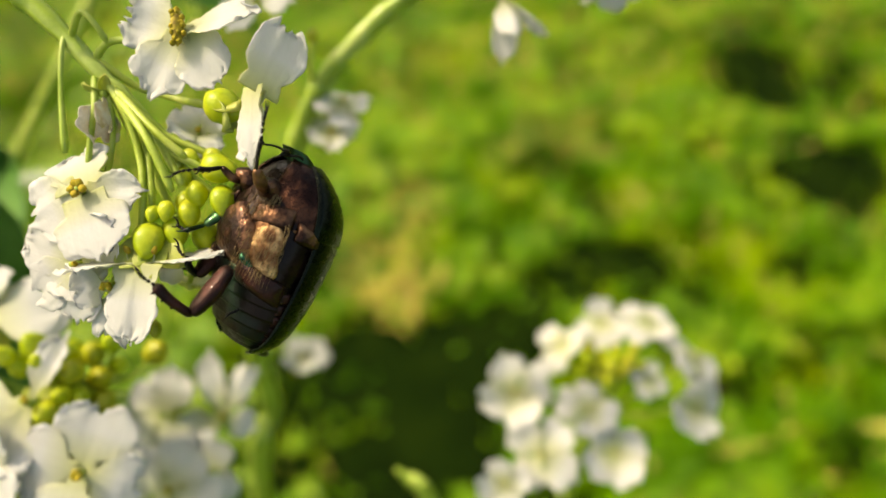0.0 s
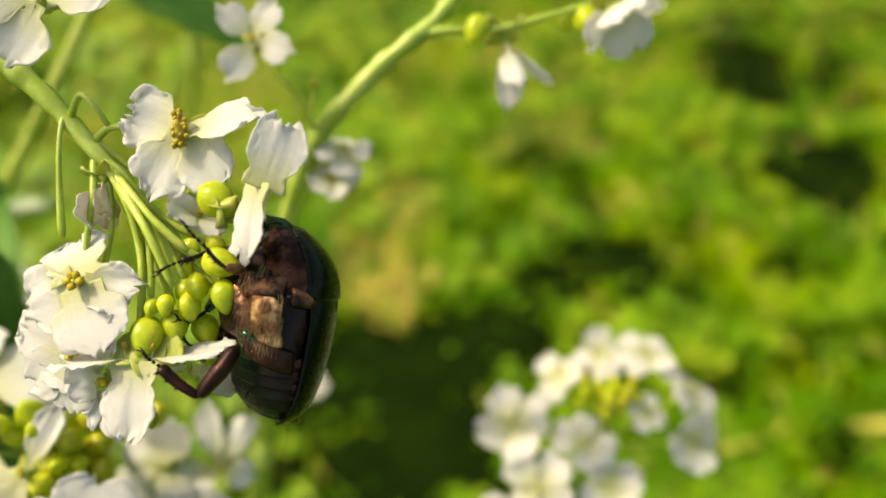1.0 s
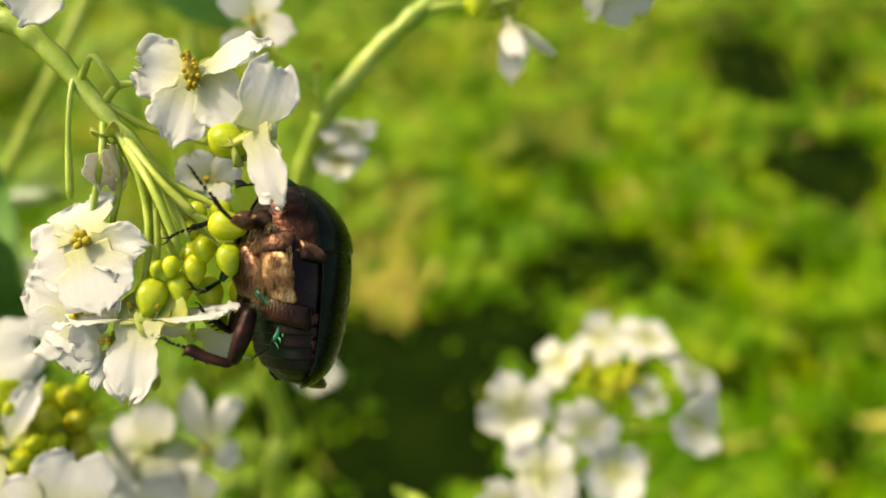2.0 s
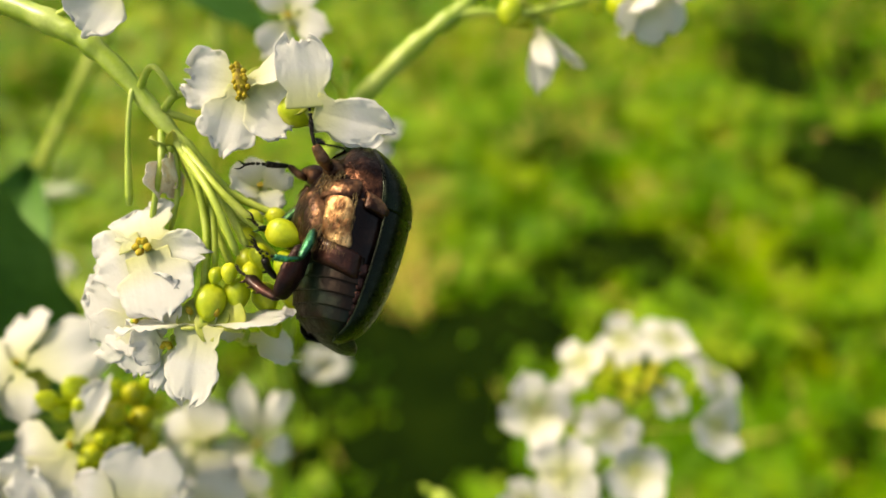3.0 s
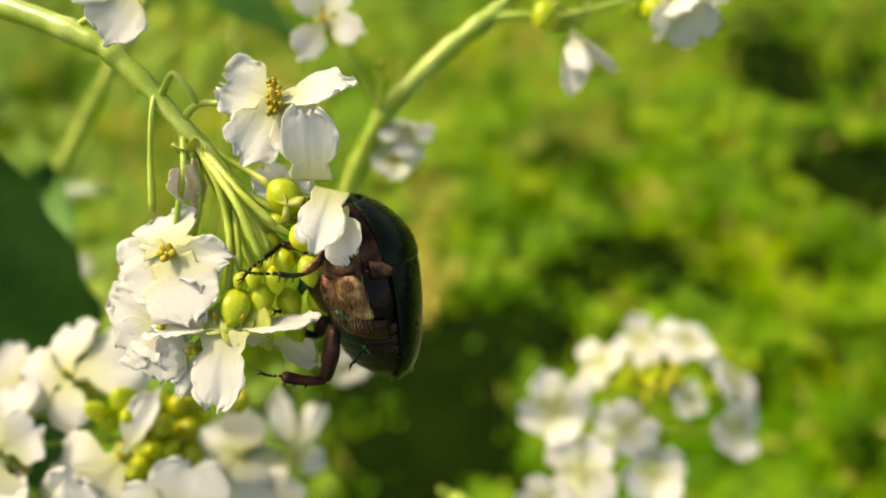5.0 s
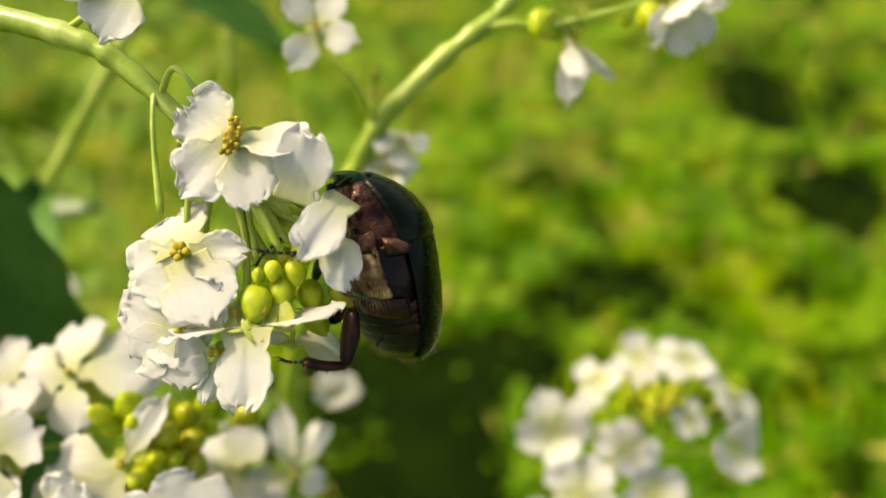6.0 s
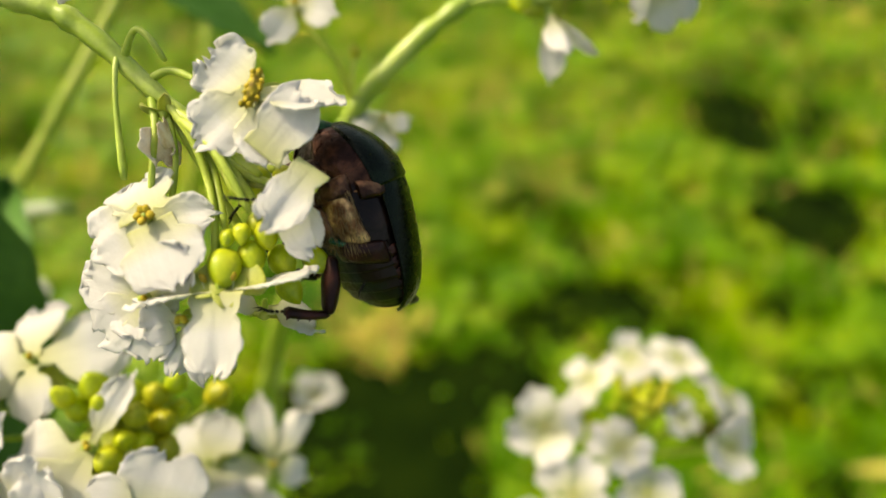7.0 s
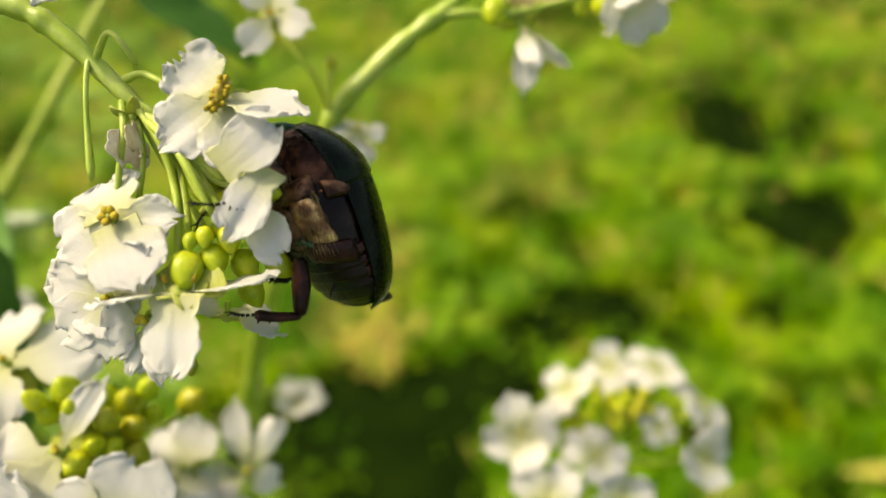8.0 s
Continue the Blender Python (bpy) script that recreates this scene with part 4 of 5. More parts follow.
thin_b = under(spot(-66.81, 35.43, 230), -0.11, 0.02)
thin = plant_at("grass_stalk", thin_b, "thin upright green stalk out of focus", "grass")
stalk(thin, "stem", [thin_b, thin_b + Vector((0.035, -0.004, 0.25)), spot(-65.87, 41.56, 225), spot(-57.63, 58.40, 200), spot(-54.17, 81.69, 190)], [2.4, 2.2, 1.9, 1.7, 1.3], STEM, steps=8, sides=10)

sprout_tip = spot(-1.03, -48.40, 150)
sprout_b = under(spot(8.60, -67.62, 170), 0.01, 0.02)
sprout = plant_at("grass_sprout", sprout_b, "pale green pointed shoot", "grass")
stalk(sprout, "shoot", [sprout_b, sprout_b + Vector((0, -0.003, 0.28)), spot(5.64, -58.74, 160), spot(1.88, -52.06, 153), sprout_tip], [2.6, 2.6, 2.4, 2.1, 1.0], STEM, steps=8, sides=10, flat=0.5)


fallen = new("fallen_leaf", mesh_of("fallen_leaf", [v.co for v in leaf_mesh(0.14, 0.085, 0.12, 0.25, 0.03, 5.0).vertices], [tuple(q.vertices) for q in leaf_mesh(0.14, 0.085, 0.12, 0.25, 0.03, 5.0).polygons], DEAD_LEAF))
fallen.matrix_world = pose(0.15, 1.02, 0.022, 4, -3, 12)
tagged(fallen, "pinkish-brown dead leaf lying in the grass", "leaf")


# ---- the beetle: +x head, +z back, +y its left side; millimetres ----
def mm(points):
    return [Vector(p) / 1000 for p in points]


def loft(sections, sides=24, power=2.0):
    """Closed body through cross-sections (x, half width, top, bottom)."""
    verts, faces = [], []
    for x, w, top, bot in sections:
        mid, hh = (top + bot) / 2, (top - bot) / 2
        for s in range(sides):
            a = 2 * math.pi * s / sides
            ca, sa = math.cos(a), math.sin(a)
            e = 2 / power
            verts.append(Vector((x, w * math.copysign(abs(ca) ** e, ca), mid + hh * math.copysign(abs(sa) ** e, sa))) / 1000)
    for i in range(len(sections) - 1):
        for s in range(sides):
            a, b = i * sides + s, i * sides + (s + 1) % sides
            faces.append((a, a + sides, b + sides, b))
    faces.append(tuple(range(sides)))
    faces.append(tuple(reversed(range((len(sections) - 1) * sides, len(sections) * sides))))
    return verts, faces


def dome(x0, x1, width, height, base, v0, v1, nu=20, nv=14, thick=0.22, drop=0.0, relief=0.0, seed=0):
    """A curved shell from x0 to x1; v runs from the middle line (0) to the side (1)."""
    def fn(u, v):
        q = v0 + (v1 - v0) * (v + 1) / 2
        x = x0 + (x1 - x0) * u
        w, h, b = width(u), height(u), base(u)
        a = q * math.pi / 2 * 1.12
        bump_ = relief * (math.sin(q * 26) * 0.5 + noise.noise(Vector((x * 1.3, q * 9, seed))))
        return Vector((x, (w + bump_) * math.sin(a), b + (h + bump_) * math.cos(a) - drop * u * u)) / 1000
    return sheet_data(fn, nu, nv, thick / 1000)


def bow(*pts):
    """Smooth profile through (u, value) pairs."""
    us, vs = zip(*pts)

    def f(u):
        k = min(max(i for i in range(len(us)) if us[i] <= u + 1e-9), len(us) - 2)
        t = (u - us[k]) / (us[k + 1] - us[k])
        def slope(i):
            a, b = max(i - 1, 0), min(i + 1, len(us) - 1)
            return (vs[b] - vs[a]) / (us[b] - us[a]) * (us[k + 1] - us[k])
        m0, m1 = slope(k), slope(k + 1)
        return (2 * t ** 3 - 3 * t * t + 1) * vs[k] + (t ** 3 - 2 * t * t + t) * m0 + (3 * t * t - 2 * t ** 3) * vs[k + 1] + (t ** 3 - t * t) * m1
    return f


HULL = [(-9.9, 2.4, 0.9, -1.5), (-8.7, 4.0, 1.8, -2.9), (-6.5, 4.9, 2.4, -4.0), (-4, 5.35, 2.6, -4.8), (-2, 5.6, 2.6, -5.4), (0, 5.7, 2.6, -5.9), (2, 5.5, 2.5, -6.1),
        (4, 5.0, 2.4, -5.9), (6, 4.2, 2.0, -5.2), (7.5, 3.2, 1.2, -4.4), (8.4, 2.0, 0.2, -3.5)]
HULL_LINES = [bow(*[((r[0] + 9.9) / 18.3, r[i]) for r in HULL]) for i in (1, 2, 3)]


def hull_at(x, a, proud=0.0):
    """Place on the body at length x and at angle a from the belly line towards the side."""
    w, top, bot = [g(min(1.0, max(0.0, (x + 9.9) / 18.3))) for g in HULL_LINES]
    mid, hh, e = (top + bot) / 2, (top - bot) / 2, 2 / 2.3
    sa, ca = math.sin(a), math.cos(a)
    return Vector((x, (w + proud) * math.copysign(abs(sa) ** e, sa), mid - (hh + proud) * math.copysign(abs(ca) ** e, ca))) / 1000


def plate(name, x0, x1, a0, a1, proud, material, parent, sgn, skew=0.0, label="", oval=0.0):
    """A slightly domed plate of the body wall."""
    def fn(u, v):
        q = (v * math.sqrt(1 - oval * (2 * u - 1) ** 2) * (1 + 0.2 * oval * math.sin(9 * u)) + 1) / 2
        fall = (1 - abs(2 * u - 1) ** 4) * (1 - abs(v) ** 4)
        return hull_at(x0 + (x1 - x0) * u + skew * (q - 0.5), sgn * (a0 + (a1 - a0) * q), proud * (0.25 + 0.75 * fall) + 0.05 * noise.noise(Vector((u * 5, v * 5, x0))))
    return part(name, mesh_of(name, *sheet_data(fn, 12, 12, 0.00012), material), parent, label=label)


def beetle_at():
    b = new("beetle")
    b.empty_display_size = 0.01
    tagged(b, "dark metallic green rose chafer with coppery underside, clinging to flower buds", "beetle")
    v, f = loft([(-9.9 + 18.3 * i / 48, *[g(i / 48) for g in HULL_LINES]) for i in range(49)], 56, 2.3)
    part("body", mesh_of("body", v, f, BODY), b, label="dark coppery brown underside")
    for sgn in (1, -1):
        w = bow((0, 2.6), (0.04, 3.7), (0.14, 4.9), (0.35, 5.65), (0.7, 6.05), (0.9, 5.95), (1, 5.7))
        h = bow((0, 1.2), (0.04, 2.2), (0.14, 3.3), (0.4, 4.3), (0.8, 4.75), (1, 4.7))
        z = bow((0, -0.9), (0.3, -0.6), (1, -0.5))
        e = part("elytron", mesh_of("elytron", *dome(-10.4, 2.9, w, h, z, 0.012 * sgn, sgn * 0.97, 36, 24, 0.3, 0, 0.025, 3), ELYTRA), b, label="dark metallic green wing case")
        part("shoulder", mesh_of("shoulder", *egg_data(Vector((1.7, 4.5 * sgn, 2.0)) / 1000, (1, 0.2 * sgn, 0.1), 2.4, 1.4, 6, 10), ELYTRA), e)
        edge = [Vector((-10.4 + 13.3 * u, w(u) * 0.995 * sgn, z(u) - 0.35)) / 1000 for u in (0.02, 0.06, 0.14, 0.3, 0.5, 0.7, 0.9, 0.99)]
        part("rim", tube("rim", edge, [0.10, 0.13, 0.14, 0.14, 0.14, 0.14, 0.14, 0.12], ELYTRA, steps=4, sides=7), e)
    pro_w = bow((0, 5.9), (0.3, 5.75), (0.65, 4.8), (0.88, 3.5), (1, 2.4))
    pro_h = bow((0, 5.0), (0.3, 4.85), (0.65, 3.9), (0.88, 2.7), (1, 1.7))
    pro_z = bow((0, -0.6), (1, -1.3))
    shield = part("pronotum", mesh_of("pronotum", *dome(2.5, 8.7, pro_w, pro_h, pro_z, -1.0, 1.0, 22, 34, 0.35, 0.7, 0.02, 5), SHIELD), b, label="dark green-black neck shield")
    for sgn in (1, -1):
        under_w, under_h = (lambda u: pro_w(u) - 0.05), (lambda u: pro_h(u) * 0.98)
        part("underside", mesh_of("underside", *dome(2.6, 8.6, under_w, under_h, pro_z, 1.0 * sgn, 1.55 * sgn, 20, 12, 0.2, 0.7, 0.03, 6), UNDER), shield, label="red-brown folded-under side of the shield")
        edge = [Vector((2.5 + 6.2 * u, pro_w(u) * math.sin(1.76) * sgn * 1.005, pro_z(u) + pro_h(u) * math.cos(1.76) - 0.7 * u * u)) / 1000 for u in (0.0, 0.2, 0.4, 0.6, 0.8, 1.0)]
        part("rim", tube("rim", edge, [0.14, 0.15, 0.15, 0.14, 0.13, 0.1], SHIELD, steps=4, sides=7), shield)
        back_edge = [Vector((2.62, pro_w(0.02) * math.sin(a) * sgn * 1.01, pro_z(0.02) + pro_h(0.02) * math.cos(a) * 1.01)) / 1000 for a in (1.76, 2.0, 2.25, 2.5, 2.72)]
        part("ridge", tube("ridge", back_edge, [0.12, 0.16, 0.17, 0.16, 0.1], BREAST, steps=4, sides=7), shield, label="golden-brown hind ridge")
    part("scutellum", mesh_of("scutellum", *sheet_data(lambda u, v: Vector((3.0 - 2.6 * u, 1.3 * v * (1 - u) + 0.02, 4.28 + 0.12 * (1 - v * v) - 0.02 * u)) / 1000, 6, 6, 0.0003), ELYTRA), b)
    head = part("head", mesh_of("head", *loft([(7.2, 1.6, 0.0, -3.0), (8.2, 1.9, -0.5, -3.4), (9.0, 1.7, -1.3, -3.9), (9.5, 1.45, -2.2, -4.3), (9.6, 1.25, -3.0, -4.4), (9.5, 1.0, -3.4, -4.3)], 18, 2.6), LEG_GREEN_DARK), b, label="dark green-black head")
    for sgn in (1, -1):
        part("eye", mesh_of("eye", *egg_data(Vector((8.1, 1.75 * sgn, -1.9)) / 1000, (0.3, 1 * sgn, 0), 1.1, 1.1, 6, 10), EYE_M), head)
        part("antenna", mesh_of("antenna", *tube_data(mm([(8.9, 1.4 * sgn, -2.9), (9.1, 1.9 * sgn, -3.7), (9.0, 2.2 * sgn, -4.5), (8.8, 2.3 * sgn, -5.1)]), [0.16, 0.12, 0.11, 0.13], 5, 7), BLACK), head)
        for k in range(3):
            part("club_leaf", tube("club_leaf", mm([(8.8, 2.3 * sgn, -5.1), (8.8 + 0.15 * k, (2.4 + 0.12 * k) * sgn, -5.7), (8.5 + 0.32 * k, (2.5 + 0.15 * k) * sgn, -6.3)]), [0.10, 0.2, 0.12], BLACK, steps=4, sides=6), head)
    # belly rings, overlapping towards the tail
    for k in range(6):
        x0 = -2.6 - 1.2 * k

        def ring(u, v, x0=x0):
            return hull_at(x0 - 1.38 * u, v * 1.5, 0.06 + 0.20 * u ** 1.5)
        part("sternite", mesh_of("sternite", *sheet_data(ring, 6, 36, 0.0001), STERNITE), b)
    part("tail_plate", mesh_of("tail_plate", *egg_data(Vector((-9.3, 0, -0.1)) / 1000, (1, 0, 0.5), 2.4, 6.6, 8, 16), STERNITE), b)
    for sgn in (1, -1):
        for k in range(5):
            plate("side_segment", -3.2 - 1.2 * k, -4.3 - 1.2 * k, 1.42, 1.60, 0.26, FLANK_RED, b, sgn, 0.2, "red-brown edge of the abdomen")
        plate("breast_side", -2.5, 2.9, 0.42, 1.16, 0.30, BREAST, b, sgn, -1.2, "golden-brown hairy side of the breast", 0.9)
        plate("shoulder_piece", 1.6, 3.4, 1.30, 1.85, 0.62, BELLY, b, sgn, -0.5, "coppery lobe between shield and wing case")
        plate("haunch", -4.3, -2.0, 0.25, 1.42, 0.62, FLANK_RED, b, sgn, -1.1, "red-brown hind haunch")
        plate("middle_haunch", 2.3, 4.2, 0.30, 1.20, 0.40, BELLY, b, sgn, 0.6)
        part("fore_haunch", mesh_of("fore_haunch", *egg_data(Vector((5.2, 1.9 * sgn, -5.4)) / 1000, (0.1, 0.6 * sgn, -0.7), 3.6, 2.4, 8, 12), BELLY), b)
    part("breast_plate", mesh_of("breast_plate", *loft([(-2.6, 1.6, -3.4, -5.2), (-1.8, 2.8, -3.6, -6.1), (0.0, 3.2, -4.0, -6.7), (1.8, 2.6, -4.2, -6.8), (2.6, 1.3, -4.4, -6.7), (3.3, 0.7, -5.0, -6.5)], 20, 2.4), BELLY), b)

    def leg(name, hip, knee, ankle, toe, thick, mats, sgn):
        """Thigh, spined shin and five-jointed foot with two claws; its joint is the hip."""
        hip, knee, ankle, toe = [Vector((p[0], p[1] * sgn, p[2])) for p in (hip, knee, ankle, toe)]
        joint, knee, ankle, toe, hip = hip, knee - hip, ankle - hip, toe - hip, Vector()
        mid = hip.lerp(knee, 0.45) + Vector((-0.15, 0.1 * sgn, 0))
        thigh = part(name, tube(name, mm([hip, mid, hip.lerp(knee, 0.85), knee]), [thick * 0.75, thick * 1.05, thick * 0.8, thick * 0.5], mats[0], steps=6, sides=14, flat=0.62, side=(0.2, 0.1, 1)), b, Matrix.Translation(joint / 1000))
        shin_mid = knee.lerp(ankle, 0.5) + Vector((-0.12, 0.1 * sgn, -0.1))
        d = [tube_data(mm([knee, shin_mid, ankle]), [thick * 0.38, thick * 0.46, thick * 0.55], 6, 10, 0.7)]
        for k in range(3):
            q = knee.lerp(ankle, 0.45 + 0.25 * k)
            d.append(tube_data(mm([q, q + Vector((-0.35, 0.5 * sgn, -0.25)), q + Vector((-0.5, 0.75 * sgn, -0.6))]), [thick * 0.2, thick * 0.12, 0.04], 3, 6))
        part("shin", mesh_of("shin", *merge(*d), mats[1]), thigh)
        segs = []
        for k in range(5):
            p, q = ankle.lerp(toe, k / 5), ankle.lerp(toe, (k + 0.92) / 5)
            sag = Vector((0, 0, -0.25 * math.sin(math.pi * k / 5)))
            segs.append(tube_data(mm([p + sag, p.lerp(q, 0.6) + sag, q + sag]), [0.11, 0.15, 0.19], 3, 7))
        for s in (-1, 1):
            e = (toe - ankle).normalized()
            side = e.cross(Vector((0.1, 0.2, 1))).normalized()
            segs.append(tube_data(mm([toe, toe + e * 0.45 + side * 0.35 * s, toe + e * 0.6 + side * 0.5 * s + Vector((0, 0, -0.35))]), [0.11, 0.08, 0.03], 3, 6))
        part("foot", mesh_of("foot", *merge(*segs), mats[2]), thigh)
        return thigh

    fore = leg("fore_leg", (4.8, 2.6, -6.0), (3.6, 3.4, -8.8), (4.4, 3.2, -11.2), (5.3, 3.0, -13.6), 0.62, (BELLY, BLACK, BLACK), 1)
    leg("fore_leg", (4.6, -2.2, -6.0), (5.2, -2.6, -8.2), (4.3, -2.2, -10.6), (3.2, -1.8, -12.6), 0.62, (BELLY, BLACK, BLACK), 1)
    middle = leg("middle_leg", (-1.2, 2.6, -6.0), (-4.4, 3.4, -6.9), (-5.0, 3.1, -9.2), (-4.6, 2.5, -10.8), 0.75, (LEG_GREEN, LEG_GREEN, BLACK), 1)
    leg("middle_leg", (1.9, 2.6, -5.8), (-0.6, 3.3, -7.0), (-1.6, 3.0, -8.8), (-1.2, 2.4, -10.0), 0.70, (LEG_GREEN_DARK, LEG_GREEN_DARK, BLACK), -1)
    hind = leg("hind_leg", (-2.8, 2.2, -6.2), (-7.8, 2.6, -8.3), (-5.9, 2.2, -12.2), (-5.0, 2.0, -13.8), 1.35, (LEG_RED, LEG_RED, BLACK), 1)
    leg("hind_leg", (-2.4, 2.8, -4.8), (-5.6, 3.4, -5.6), (-4.2, 3.0, -7.6), (-3.2, 2.6, -9.0), 1.1, (LEG_RED, BLACK, BLACK), -1)
    # short pale hairs on the breast and its sides
    rh = random.Random(31)
    d = []
    for _ in range(750):
        x, a = rh.uniform(-2.6, 5.2), rh.uniform(0.2, 1.15) * rh.choice((1, 1, -1))
        if noise.noise(Vector((x * 0.9, a * 2.4, 4.4))) < -0.12 or (x > 3.4 and abs(a) > 1.0):
            continue
        p = hull_at(x, a, 0.4) * 1000
        nrm = Vector((-0.9, math.sin(a), -math.cos(a))).normalized()
        n = rh.uniform(0.7, 1.5)
        d.append(tube_data(mm([p - nrm * 0.2, p + nrm * 0.25 * n, p + nrm * 0.5 * n + Vector((-0.4 * n, 0, 0.1))]), [0.035, 0.028, 0.008], 1, 3))
    tagged(part("hair", mesh_of("hair", *merge(*d), HAIR), b), kind="stuff")
    return b, fore, middle, hind


beetle, fore_leg, middle_leg, hind_leg = beetle_at()
beetle.scale = (1.05, 1.05, 1.05)

# rows: seconds, then right, up, away (mm) of the body's middle, lean of the body axis in the view, turn about that axis, nod
BEETLE_ROWS = [
    (0, -9.01, -5.84, 77.10, -24.3, 48.0, 4.0),
    (0.2, -6.26, -4.68, 77.59, -18.3, 46.0, 4.0),
    (0.5, -8.81, -6.14, 78.97, -14.4, 42.0, 4.0),
    (0.7, -6.70, -4.95, 77.81, -13.4, 42.0, 4.0),
    (1, -9.37, -5.24, 78.91, -9.6, 42.0, 4.0),
    (1.2, -7.96, -1.56, 77.25, -6.5, 42.0, 4.0),
    (1.5, -8.20, -1.48, 76.91, -6.7, 42.0, 4.0),
    (1.7, -7.24, -4.68, 78.10, -4.7, 40.0, 4.0),
    (2.8, -6.64, -0.92, 77.01, -4.8, 36.0, -14.0),
    (3, -5.73, 0.04, 77.01, -14.2, 35.0, -14.0),
    (3.2, -7.21, -1.30, 76.41, -16.0, 35.0, -14.0),
    (3.5, -6.90, -1.96, 77.60, -10.0, 35.0, -14.0),
    (3.7, -6.51, -2.26, 74.97, -7.8, 36.0, 0.0),
    (4, -6.77, -1.73, 75.49, -6.1, 37.0, 6.0),
    (4.2, -5.81, -1.40, 74.63, -0.9, 37.0, 8.0),
    (5.3, -8.25, -3.32, 80.24, 9.4, 32.0, 18.0),
    (5.5, -7.38, -1.73, 79.80, 11.5, 31.0, 18.0),
    (5.7, -7.39, -0.69, 78.54, 9.2, 31.0, 18.0),
    (6, -7.16, -1.21, 79.62, 11.0, 31.0, 18.0),
    (6.2, -7.50, -0.02, 80.47, 11.8, 31.0, 18.0),
    (6.5, -6.85, 0.00, 82.22, 11.6, 31.0, 18.0),
    (6.7, -7.93, -0.33, 84.06, 14.7, 31.0, 18.0),
    (7, -7.99, 1.05, 82.07, 15.7, 31.0, 18.0),
    (7.2, -7.20, 1.78, 82.88, 15.7, 31.0, 18.0),
    (7.5, -6.76, 1.86, 81.01, 17.6, 31.0, 18.0),
    (7.7, -7.25, 2.74, 79.42, 17.4, 31.0, 18.0),
    (8, -7.78, 1.99, 80.87, 18.3, 31.0, 18.0),
]


def beetle_pose(x, y, away, lean, roll, nod):
    return BASE @ pose(x / 1000, y / 1000, -away / 1000, 0, 0, lean) @ pose(0, 0, 0, nod, 0, 0) @ Matrix(((0, 0, 1, 0), (1, 0, 0, 0), (0, 1, 0, 0), (0, 0, 0, 1))) @ pose(0, 0, 0, roll, 0, 0)


